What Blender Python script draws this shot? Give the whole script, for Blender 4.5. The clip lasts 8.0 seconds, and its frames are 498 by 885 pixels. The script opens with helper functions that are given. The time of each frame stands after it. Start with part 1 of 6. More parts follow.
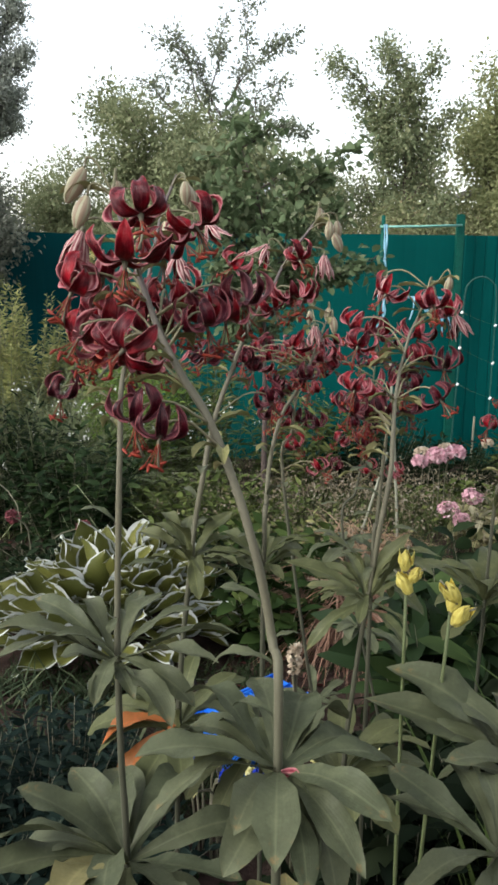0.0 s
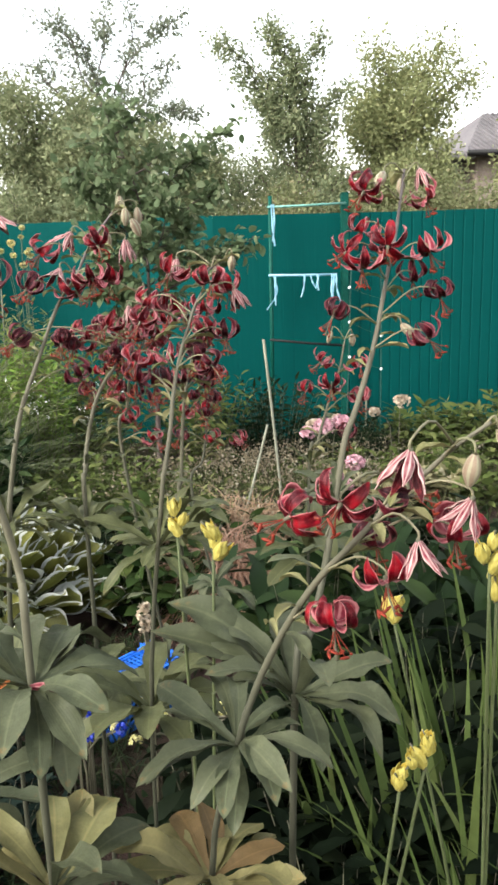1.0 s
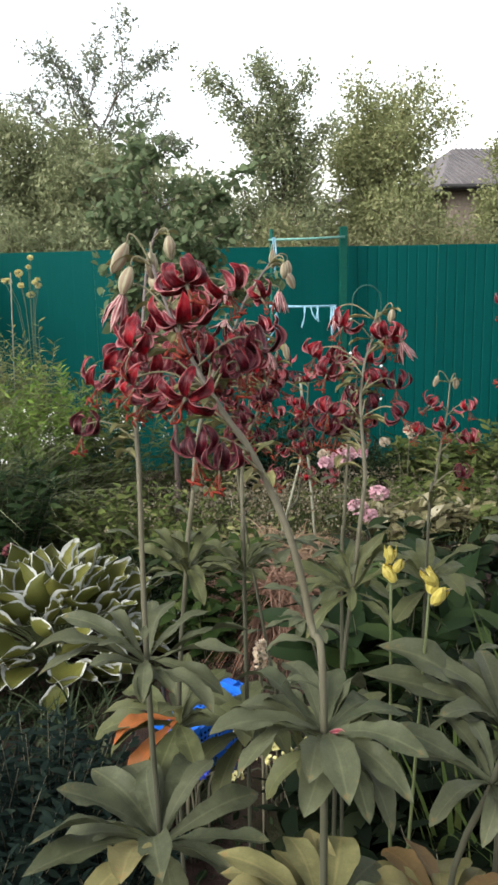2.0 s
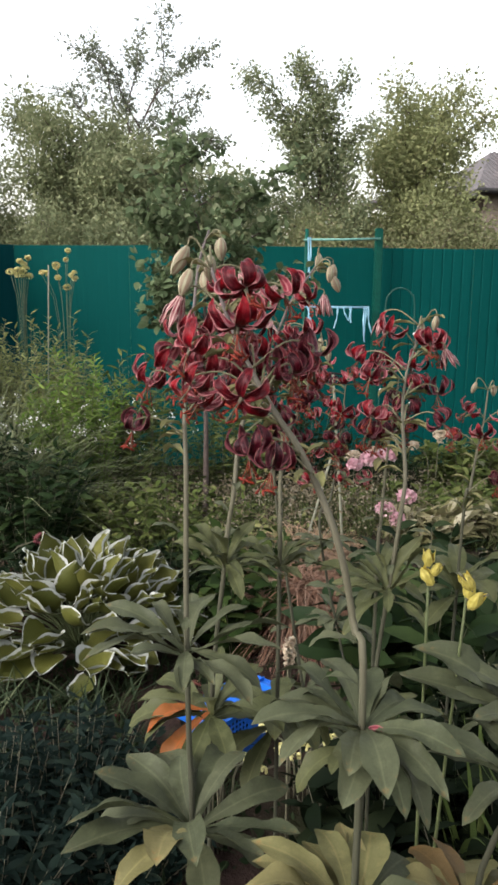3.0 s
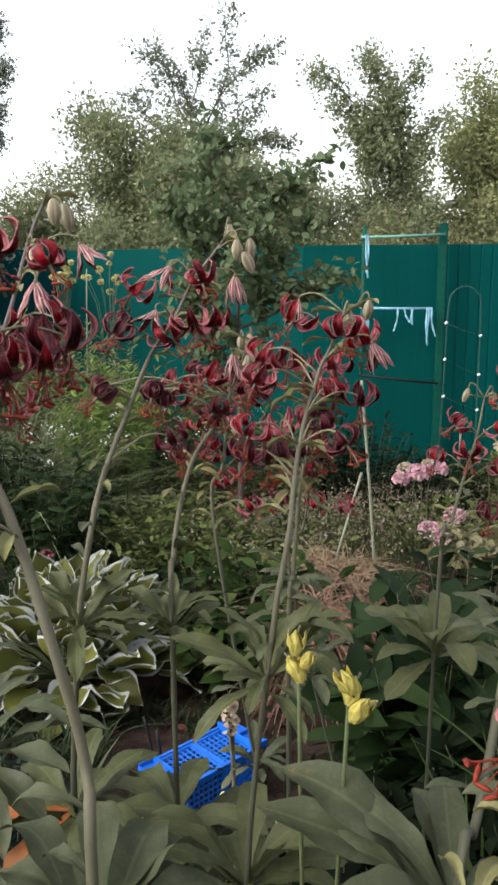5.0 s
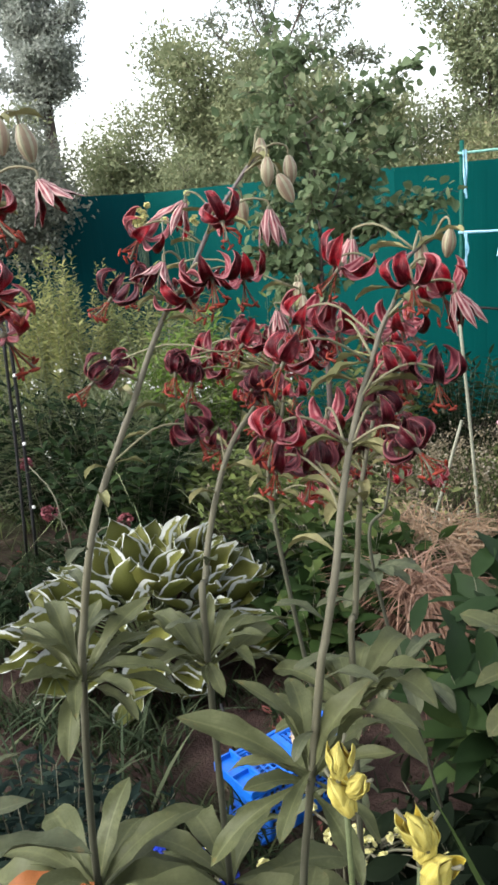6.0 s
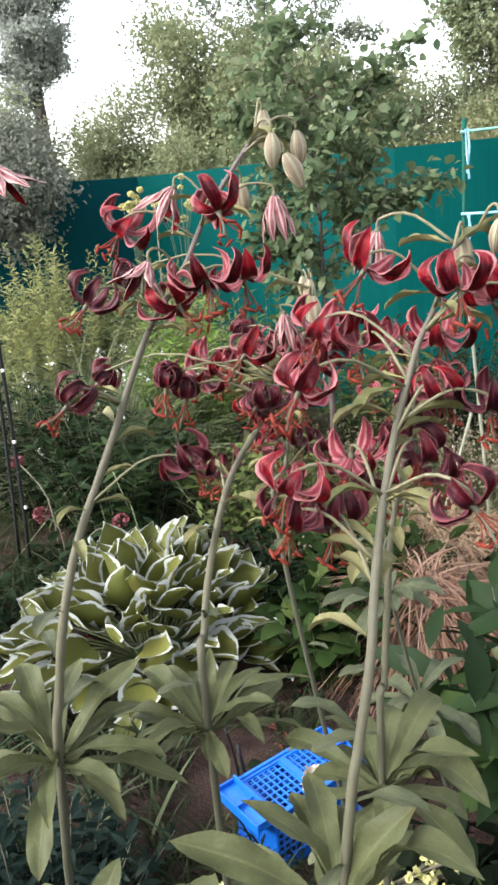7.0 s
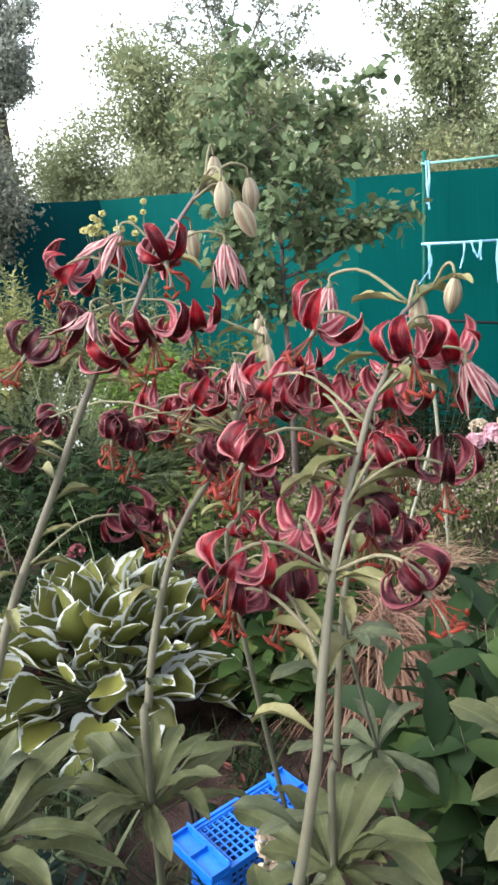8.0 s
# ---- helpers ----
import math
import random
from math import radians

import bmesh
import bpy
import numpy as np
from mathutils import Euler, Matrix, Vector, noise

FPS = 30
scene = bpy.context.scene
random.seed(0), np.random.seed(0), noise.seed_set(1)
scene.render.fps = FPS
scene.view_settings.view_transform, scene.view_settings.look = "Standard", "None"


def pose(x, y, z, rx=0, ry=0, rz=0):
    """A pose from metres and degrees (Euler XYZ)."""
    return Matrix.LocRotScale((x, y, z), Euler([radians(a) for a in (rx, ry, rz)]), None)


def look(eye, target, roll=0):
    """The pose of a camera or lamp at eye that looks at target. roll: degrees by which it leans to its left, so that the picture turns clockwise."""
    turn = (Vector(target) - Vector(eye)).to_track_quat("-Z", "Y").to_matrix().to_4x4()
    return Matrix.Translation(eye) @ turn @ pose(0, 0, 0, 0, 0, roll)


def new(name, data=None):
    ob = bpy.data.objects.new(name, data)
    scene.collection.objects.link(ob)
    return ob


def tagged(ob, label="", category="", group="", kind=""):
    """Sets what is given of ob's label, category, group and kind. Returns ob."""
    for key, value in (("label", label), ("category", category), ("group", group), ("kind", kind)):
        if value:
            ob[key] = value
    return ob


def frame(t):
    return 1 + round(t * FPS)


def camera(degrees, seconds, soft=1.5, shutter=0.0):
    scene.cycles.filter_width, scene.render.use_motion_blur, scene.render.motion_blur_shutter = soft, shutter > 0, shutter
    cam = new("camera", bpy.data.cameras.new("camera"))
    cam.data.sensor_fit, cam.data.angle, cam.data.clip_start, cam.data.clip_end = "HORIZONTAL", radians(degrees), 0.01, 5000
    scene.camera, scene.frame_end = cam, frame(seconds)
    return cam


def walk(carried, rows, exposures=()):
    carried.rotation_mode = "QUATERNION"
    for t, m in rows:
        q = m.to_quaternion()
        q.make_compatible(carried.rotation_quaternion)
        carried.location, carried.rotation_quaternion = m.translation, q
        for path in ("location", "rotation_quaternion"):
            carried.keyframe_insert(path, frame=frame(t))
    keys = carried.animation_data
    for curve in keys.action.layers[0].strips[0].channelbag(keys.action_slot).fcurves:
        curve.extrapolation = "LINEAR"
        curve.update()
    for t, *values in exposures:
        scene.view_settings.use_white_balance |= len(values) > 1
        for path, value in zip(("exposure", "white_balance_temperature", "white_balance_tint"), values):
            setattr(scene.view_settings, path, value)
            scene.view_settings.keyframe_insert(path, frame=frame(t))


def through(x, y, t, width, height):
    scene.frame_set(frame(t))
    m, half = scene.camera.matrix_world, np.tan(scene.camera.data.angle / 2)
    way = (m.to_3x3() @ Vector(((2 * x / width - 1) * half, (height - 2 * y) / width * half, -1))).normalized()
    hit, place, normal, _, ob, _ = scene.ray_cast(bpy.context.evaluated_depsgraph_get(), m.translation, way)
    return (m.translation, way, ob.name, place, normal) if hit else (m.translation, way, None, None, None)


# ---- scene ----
cam = camera(35.6, 8.0, 2.9)
PATH = [
    (0, (0.005, -0.006, 1.354), (0.001, 1.95, 0.937), 0.6),
    (0.2, (0.0524, -0.0111, 1.3536), (0.0921, 1.9438, 0.933), -1.06),
    (0.3, (0.09, -0.0165, 1.352), (0.1521, 1.9317, 0.9038), -1.8),
    (0.5, (0.159, -0.045, 1.35), (0.296, 1.88, 0.825), -2.8),
    (0.7, (0.2076, -0.0893, 1.3482), (0.3186, 1.8492, 0.8687), -2.84),
    (1, (0.2, -0.14, 1.35), (0.383, 1.798, 0.89), -1.8),
    (1.2, (0.1317, -0.1572, 1.3545), (0.4006, 1.7785, 0.9296), -2.06),
    (1.5, (-0.002, -0.155, 1.38), (0.343, 1.759, 0.916), -3.7),
    (2, (-0.157, -0.139, 1.407), (0.131, 1.799, 1.006), -1.2),
    (2.2, (-0.186, -0.128, 1.408), (0.078, 1.814, 1.009), -0.4),
    (3.3, (-0.19, -0.166, 1.416), (0.029, 1.78, 1.006), 0.4),
    (3.5, (-0.126, -0.107, 1.388), (0.088, 1.839, 0.975), -0.6),
    (3.6, (-0.0922, -0.099, 1.384), (0.1029, 1.8503, 0.9812), -1.21),
    (3.8, (-0.001, -0.0502, 1.3749), (0.0963, 1.9098, 0.9888), -2.32),
    (4, (0.084, 0.021, 1.376), (0.041, 1.982, 0.982), -1.0),
    (4.2, (0.1315, 0.0676, 1.3787), (0.0227, 2.0243, 0.9794), -0.52),
    (4.3, (0.1407, 0.0807, 1.3785), (0.0308, 2.0332, 0.9596), -0.9),
    (4.5, (0.144, 0.087, 1.377), (0.094, 2.045, 0.973), -1.0),
    (4.7, (0.137, 0.095, 1.373), (0.137, 2.058, 0.988), -0.5),
    (5.8, (0.205, 0.379, 1.38), (0.028, 2.308, 0.884), -3.0),
    (6, (0.209, 0.422, 1.374), (-0.06, 2.331, 0.839), -4.6),
    (6.2, (0.2034, 0.4495, 1.3722), (-0.0963, 2.3521, 0.8336), -4.85),
    (6.5, (0.198, 0.485, 1.375), (-0.117, 2.39, 0.853), -4.6),
    (6.8, (0.1949, 0.5347, 1.3823), (-0.0729, 2.4458, 0.857), -5.07),
    (7, (0.187, 0.565, 1.381), (-0.08, 2.463, 0.807), -5.3),
    (7.2, (0.1827, 0.5858, 1.3891), (-0.0787, 2.4842, 0.8166), -5.65),
    (7.5, (0.18, 0.591, 1.402), (-0.085, 2.504, 0.885), -5.1),
    (7.7, (0.1796, 0.5954, 1.4044), (-0.0874, 2.508, 0.8842), -4.27),
    (8, (0.198, 0.606, 1.403), (0.028, 2.527, 0.874), -4.1),
]
walk(cam, [(t, look(eye, target, roll)) for t, eye, target, roll in PATH], [(0, 0.22, 6300, 11), (0.5, 0.52, 6400, 11), (1, 0.82, 6500, 11), (1.5, 0.52, 6500, 11), (2, 0.34, 6450, 12), (3.5, 0.12, 6500, 14), (4, 0.06, 6500, 14), (4.5, 0.1, 6450, 13), (6, 0.66, 6250, 12), (6.5, 0.96, 6220, 12), (7, 1.04, 6200, 12), (8, 1.02, 6100, 12)])

# ---- light ----
world = bpy.data.worlds.new("sky")
scene.world = world
world.use_nodes = True
wt = world.node_tree
sky = wt.nodes.new("ShaderNodeTexSky")
sky.sky_type = "NISHITA"
sky.sun_disc = False
sky.sun_elevation = radians(38)
sky.sun_rotation = radians(240)
sky.dust_density = 3.0
sky.air_density = 1.6
pale = wt.nodes.new("ShaderNodeHueSaturation")
pale.inputs["Saturation"].default_value = 0.26
wt.links.new(sky.outputs[0], pale.inputs["Color"])
wt.links.new(pale.outputs[0], wt.nodes["Background"].inputs[0])
wt.nodes["Background"].inputs[1].default_value = 0.34
sun_data = bpy.data.lights.new("sun", "SUN")
sun_data.energy = 2.3
sun_data.angle = radians(30)
sun_data.color = (1.0, 0.97, 0.93)
sun = new("sun", sun_data)
sun.matrix_world = look((0, 0, 0), (0.90, 0.48, -0.66))


# ---- materials ----
def add(tree, kind, links=None, **values):
    """A node with its settings, plain inputs by name, and links as input: socket."""
    n = tree.nodes.new("ShaderNode" + kind)
    for key, value in values.items():
        if key in n.inputs:
            n.inputs[key].default_value = value
        elif key == "operation":
            n.operation = value
        elif key == "data_type":
            n.data_type = value
        elif key == "blend_type":
            n.blend_type = value
    for key, socket in (links or {}).items():
        tree.links.new(socket, n.inputs[key])
    return n


def ramp(tree, fac, stops):
    n = tree.nodes.new("ShaderNodeValToRGB")
    e = n.color_ramp.elements
    while len(e) < len(stops):
        e.new(0.5)
    for el, (p, c) in zip(e, stops):
        el.position = p
        el.color = (*c, 1)
    tree.links.new(fac, n.inputs[0])
    return n.outputs[0]


def blend(tree, fac, a, b, mode="MIX"):
    n = tree.nodes.new("ShaderNodeMix")
    n.data_type = "RGBA"
    n.blend_type = mode
    for k, v in ((0, fac), (6, a), (7, b)):
        if isinstance(v, (int, float)):
            n.inputs[k].default_value = v
        elif isinstance(v, tuple):
            n.inputs[k].default_value = (*v, 1)
        else:
            tree.links.new(v, n.inputs[k])
    return n.outputs[2]


def calc(tree, op, a, b=0.0):
    n = tree.nodes.new("ShaderNodeMath")
    n.operation = op
    for k, v in ((0, a), (1, b)):
        if isinstance(v, (int, float)):
            n.inputs[k].default_value = v
        else:
            tree.links.new(v, n.inputs[k])
    return n.outputs[0]


def fresh(name):
    m = bpy.data.materials.new(name)
    m.use_nodes = True
    t = m.node_tree
    return m, t, t.nodes["Principled BSDF"]


def grain(t, scale, detail=4.0, rough=0.6, where="Object", stretch=None):
    co = t.nodes.new("ShaderNodeTexCoord")
    src = co.outputs[where]
    if stretch:
        mp = add(t, "Mapping", {"Vector": src}, Scale=stretch)
        src = mp.outputs[0]
    n = add(t, "TexNoise", {"Vector": src}, Scale=scale, Detail=detail, Roughness=rough)
    return n.outputs[0]


def finish(t, p, colour, rough, bump=None, depth=0.2, dist=0.002, spec=0.4, through=0.0):
    """Wires colour, roughness, relief and, for leaves, the light that shines through."""
    t.links.new(colour, p.inputs["Base Color"])
    if isinstance(rough, (int, float)):
        p.inputs["Roughness"].default_value = rough
    else:
        t.links.new(rough, p.inputs["Roughness"])
    p.inputs["Specular IOR Level"].default_value = spec
    if bump is not None:
        b = add(t, "Bump", {"Height": bump}, Strength=depth, Distance=dist)
        t.links.new(b.outputs[0], p.inputs["Normal"])
    if through > 0:
        tr = add(t, "BsdfTranslucent", {"Color": colour})
        mx = add(t, "MixShader", {1: p.outputs[0], 2: tr.outputs[0]})
        mx.inputs[0].default_value = through
        t.links.new(mx.outputs[0], t.nodes["Material Output"].inputs[0])


def plain(name, a, b, scale, rough=0.7, depth=0.3, dist=0.003, spec=0.2, fine=None, metal=0.0):
    """A weathered surface: two tones in large blotches, finer grain over them, relief."""
    m, t, p = fresh(name)
    big = grain(t, scale)
    small = grain(t, fine or scale * 9)
    c = blend(t, ramp(t, big, [(0.35, (0, 0, 0)), (0.65, (1, 1, 1))]), a, b)
    c = blend(t, ramp(t, small, [(0.3, (0.72, 0.72, 0.72)), (0.7, (1.15, 1.15, 1.15))]), (0, 0, 0), c)
    c = blend(t, 0.35, c, blend(t, small, tuple(v * 0.6 for v in a), b))
    p.inputs["Metallic"].default_value = metal
    finish(t, p, c, rough, small, depth, dist, spec)
    return m


def foliage(name, a, b, light=None, rough=0.6, through=0.16, island=True, spec=0.03, scale=18.0):
    """Leaves that differ one by one: two tones by leaf, a third on the sunlit young ones, blotches on each."""
    m, t, p = fresh(name)
    if island:
        r = add(t, "NewGeometry").outputs["Random Per Island"]
    else:
        r = add(t, "ObjectInfo").outputs["Random"]
    n = grain(t, scale)
    c = blend(t, r, a, b)
    if light:
        c = blend(t, ramp(t, r, [(0.78, (0, 0, 0)), (1.0, (1, 1, 1))]), c, light)
    c = blend(t, calc(t, "MULTIPLY", n, 0.7), c, tuple(v * 0.45 for v in a))
    finish(t, p, c, rough, n, 0.15, 0.002, spec, through)
    return m


def uv_axes(t):
    s = add(t, "SeparateXYZ", {0: t.nodes.new("ShaderNodeUVMap").outputs[0]})
    return s.outputs[0], s.outputs[1]


def lily_leaf_material(name, a, b, edge):
    m, t, p = fresh(name)
    u, v = uv_axes(t)
    r = add(t, "ObjectInfo").outputs["Random"]
    c = blend(t, r, a, b)
    veins = calc(t, "SINE", calc(t, "MULTIPLY", u, 75.0))
    c = blend(t, ramp(t, veins, [(0.3, (0.0, 0.0, 0.0)), (1.0, (0.08, 0.08, 0.08))]), c, tuple(x * 1.6 for x in a))
    mid = calc(t, "ABSOLUTE", calc(t, "SUBTRACT", u, 0.5))
    c = blend(t, ramp(t, mid, [(0.0, (0.5, 0.5, 0.5)), (0.06, (0, 0, 0))]), c, tuple(x * 1.7 for x in b))
    n = grain(t, 35.0)
    c = blend(t, calc(t, "MULTIPLY", n, 0.5), c, tuple(x * 0.55 for x in a))
    tip = calc(t, "MULTIPLY", ramp(t, v, [(0.82, (0, 0, 0)), (1.0, (1, 1, 1))]), ramp(t, grain(t, 14.0), [(0.56, (0, 0, 0)), (0.7, (0.8, 0.8, 0.8))]))
    c = blend(t, tip, c, edge)
    blotch = grain(t, 9.0, 3.0)
    c = blend(t, ramp(t, blotch, [(0.5, (0, 0, 0)), (0.75, (0.4, 0.4, 0.4))]), c, tuple(x * 1.45 for x in b))
    finish(t, p, c, ramp(t, n, [(0.3, (0.42, 0.42, 0.42)), (0.7, (0.6, 0.6, 0.6))]), calc(t, "ADD", calc(t, "MULTIPLY", veins, 0.07), n), 0.25, 0.001, 0.13, 0.15)
    return m


def petal_material(name, inside, base, stripe, edge, amount=1.0):
    """Lily petals: the inside deep red with a pale rim and painted sheen streaks, the outside pale with red flames
    either side of the rib.
    """
    m, t, p = fresh(name)
    u, v = uv_axes(t)
    r = add(t, "ObjectInfo").outputs["Random"]
    mid = calc(t, "ABSOLUTE", calc(t, "SUBTRACT", u, 0.5))
    n = grain(t, 160.0, 3.0)
    wob = calc(t, "ADD", mid, calc(t, "MULTIPLY", calc(t, "SUBTRACT", n, 0.5), 0.12))
    if inside:
        # Pinkish lengthwise streaks put the petal's sheen into its colour.
        streak = grain(t, 1.0, 4.0, 0.7, "UV", (22.0, 2.2, 1.0))
        deep = grain(t, 45.0, 3.0)
        c = blend(t, calc(t, "MULTIPLY", calc(t, "ADD", r, ramp(t, deep, [(0.42, (0, 0, 0)), (0.58, (1, 1, 1))])), 0.72), base, stripe)
        c = blend(t, ramp(t, streak, [(0.54, (0, 0, 0)), (0.68, (0.6, 0.6, 0.6))]), c, edge)
        c = blend(t, ramp(t, v, [(0.0, (0.5, 0.5, 0.5)), (0.25, (0, 0, 0))]), c, tuple(x * 0.6 for x in stripe))
        c = blend(t, ramp(t, wob, [(0.445, (0, 0, 0)), (0.50, (0.9, 0.9, 0.9))]), c, tuple(min(1.0, x * 1.4) for x in edge))
        c = blend(t, ramp(t, mid, [(0.0, (0.12, 0.12, 0.12)), (0.05, (0, 0, 0))]), c, edge)
    else:
        k = ramp(t, wob, [(0.0, (0, 0, 0)), (0.07, (0.1, 0.1, 0.1)), (0.13, (1, 1, 1)), (0.33, (1, 1, 1)), (0.45, (0, 0, 0))])
        flame = ramp(t, grain(t, 60.0, 3.0), [(0.35, (0.6, 0.6, 0.6)), (0.6, (1, 1, 1))])
        c = blend(t, calc(t, "MULTIPLY", calc(t, "MULTIPLY", k, flame), amount), base, stripe)
        c = blend(t, calc(t, "MULTIPLY", r, 0.25), c, stripe)
    c = blend(t, calc(t, "MULTIPLY", n, 0.35), c, tuple(x * 0.4 for x in stripe))
    wrinkle = grain(t, 1.0, 5.0, 0.7, "UV", (9.0, 2.5, 1.0))
    relief = calc(t, "ADD", calc(t, "MULTIPLY", calc(t, "SINE", calc(t, "MULTIPLY", u, 60.0)), 0.15), wrinkle)
    finish(t, p, c, 0.30, relief, 0.55, 0.0012, 0.13, 0.12)
    return m


RED_IN = petal_material("petal_inside", True, (0.265, 0.0034, 0.010), (0.042, 0.0006, 0.0035), (0.36, 0.090, 0.095))
RED_OUT = petal_material("petal_outside", False, (0.40, 0.165, 0.165), (0.150, 0.008, 0.021), (0.4, 0.2, 0.2), 0.97)
BELL_OUT = petal_material("bell_outside", False, (0.56, 0.40, 0.36), (0.15, 0.014, 0.026), (0.5, 0.3, 0.3), 1.0)
OLD_IN = petal_material("faded_petal_inside", True, (0.080, 0.0026, 0.009), (0.014, 0.0012, 0.004), (0.27, 0.085, 0.085))
OLD_OUT = petal_material("faded_petal_outside", False, (0.19, 0.060, 0.066), (0.045, 0.004, 0.011), (0.3, 0.15, 0.15))
YEL_IN = petal_material("yellow_petal_inside", True, (0.52, 0.40, 0.045), (0.44, 0.31, 0.04), (0.48, 0.44, 0.12))
YEL_OUT = petal_material("yellow_petal_outside", False, (0.47, 0.41, 0.11), (0.38, 0.32, 0.07), (0.4, 0.4, 0.1))
STAMEN = plain("orange_anther", (0.22, 0.026, 0.010), (0.12, 0.018, 0.010), 300, 0.6)
BUD = petal_material("bud_skin", False, (0.34, 0.345, 0.225), (0.24, 0.175, 0.120), (0.375, 0.338, 0.225))
def stem_material():
    m, t, p = fresh("lily_stem")
    co = add(t, "SeparateXYZ", {0: t.nodes.new("ShaderNodeTexCoord").outputs["Object"]})
    n = grain(t, 220.0)
    big = grain(t, 14.0)
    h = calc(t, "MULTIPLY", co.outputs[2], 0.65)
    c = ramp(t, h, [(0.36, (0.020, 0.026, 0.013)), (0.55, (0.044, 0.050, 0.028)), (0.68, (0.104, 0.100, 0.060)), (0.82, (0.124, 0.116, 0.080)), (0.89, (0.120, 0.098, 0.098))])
    c = blend(t, calc(t, "MULTIPLY", big, 0.45), c, (0.085, 0.075, 0.062))
    c = blend(t, calc(t, "MULTIPLY", n, 0.5), c, (0.045, 0.042, 0.03))
    finish(t, p, c, 0.6, n, 0.25, 0.001, 0.15)
    return m


STEM = stem_material()
LILY_PEDICEL = plain("lily_pedicel", (0.125, 0.130, 0.068), (0.175, 0.150, 0.095), 30, 0.6, 0.2, 0.001)
PEDICEL = plain("pedicel", (0.0855, 0.0909, 0.0507), (0.119, 0.105, 0.0761), 30, 0.6, 0.2, 0.001)
BRACT = lily_leaf_material("bract_leaf", (0.135, 0.138, 0.055), (0.185, 0.168, 0.078), (0.16, 0.085, 0.028))
LILY_LEAF = lily_leaf_material("lily_leaf", (0.047, 0.056, 0.029), (0.077, 0.084, 0.046), (0.188, 0.101, 0.0336))
FRESH_LEAF = lily_leaf_material("fresh_lily_leaf", (0.055, 0.063, 0.026), (0.084, 0.090, 0.040), (0.141, 0.0847, 0.0221))
PALE_LEAF = lily_leaf_material("yellowing_lily_leaf", (0.114, 0.112, 0.0456), (0.152, 0.133, 0.0564), (0.227, 0.0847, 0.0226))
ORANGE_LEAF = lily_leaf_material("orange_lily_leaf", (0.20, 0.078, 0.022), (0.27, 0.062, 0.018), (0.34, 0.030, 0.010))
RUST_LEAF = lily_leaf_material("rusty_lily_leaf", (0.100, 0.074, 0.030), (0.125, 0.080, 0.034), (0.19, 0.055, 0.018))


def soil_material():
    m, t, p = fresh("garden_soil")
    big = grain(t, 0.9)
    mid = grain(t, 9.0)
    fine = grain(t, 120.0)
    c = blend(t, ramp(t, mid, [(0.35, (0, 0, 0)), (0.7, (1, 1, 1))]), (0.016, 0.010, 0.008), (0.066, 0.043, 0.035))
    c = blend(t, ramp(t, big, [(0.52, (0, 0, 0)), (0.68, (1, 1, 1))]), c, (0.024, 0.032, 0.013))
    c = blend(t, calc(t, "MULTIPLY", fine, 0.6), c, (0.010, 0.007, 0.006))
    finish(t, p, c, 0.95, calc(t, "ADD", mid, calc(t, "MULTIPLY", fine, 0.4)), 0.8, 0.02, 0.04)
    return m


def fence_material(name, a, b):
    m, t, p = fresh(name)
    big = grain(t, 1.3)
    streak = grain(t, 3.0, 3.0, 0.6, "Object", (14.0, 14.0, 0.5))
    r = add(t, "ObjectInfo").outputs["Random"]
    c = blend(t, big, a, b)
    c = blend(t, calc(t, "MULTIPLY", r, 0.2), c, tuple(x * 0.8 for x in a))
    c = blend(t, ramp(t, streak, [(0.55, (0, 0, 0)), (0.8, (0.35, 0.35, 0.35))]), c, tuple(x * 1.25 + 0.004 for x in b))
    finish(t, p, c, ramp(t, streak, [(0.2, (0.5, 0.5, 0.5)), (0.8, (0.65, 0.65, 0.65))]), streak, 0.05, 0.001, 0.03)
    return m


SOIL = soil_material()
FENCE = fence_material("green_sheet_paint", (0.000581, 0.0430, 0.0385), (0.000968, 0.0570, 0.0515))
# Darker copy of the fence green; shade on the left run is in its colour.
SHADED_SHEET = fence_material("shaded_teal_sheet", (0.0004, 0.026, 0.030), (0.0007, 0.034, 0.038))
POST_GREEN = plain("green_post_paint", (0.0014, 0.050, 0.036), (0.0025, 0.064, 0.046), 6, 0.55, 0.2, 0.001, 0.12)
BARK = plain("bark", (0.075, 0.058, 0.045), (0.14, 0.115, 0.095), 7, 0.9, 0.8, 0.012, 0.2, 40)
DARK_BARK = plain("sapling_bark", (0.045, 0.032, 0.028), (0.085, 0.065, 0.055), 12, 0.8, 0.6, 0.004, 0.25, 60)
GREY = foliage("pale_grey_green_leaves", (0.33, 0.36, 0.31), (0.43, 0.46, 0.39), (0.54, 0.56, 0.48), through=0.5)
GREY_SHRUB = foliage("dull_grey_green_leaves", (0.13, 0.145, 0.110), (0.215, 0.225, 0.175), (0.31, 0.31, 0.255), through=0.35)
CHERRY = foliage("cherry_leaves", (0.18, 0.21, 0.15), (0.27, 0.30, 0.21), (0.40, 0.42, 0.31), through=0.35)
WILLOW = foliage("grey_green_leaves", (0.185, 0.215, 0.112), (0.285, 0.312, 0.170), (0.41, 0.42, 0.245), through=0.35)
PEAR = foliage("pear_leaves", (0.185, 0.222, 0.122), (0.285, 0.318, 0.175), (0.42, 0.43, 0.25), through=0.35)
APPLE = foliage("apple_leaves", (0.225, 0.252, 0.115), (0.325, 0.345, 0.165), (0.44, 0.43, 0.22), through=0.35)
HEDGE = foliage("hedge_leaves", (0.154, 0.175, 0.078), (0.231, 0.236, 0.13), (0.291, 0.245, 0.143), through=0.35)
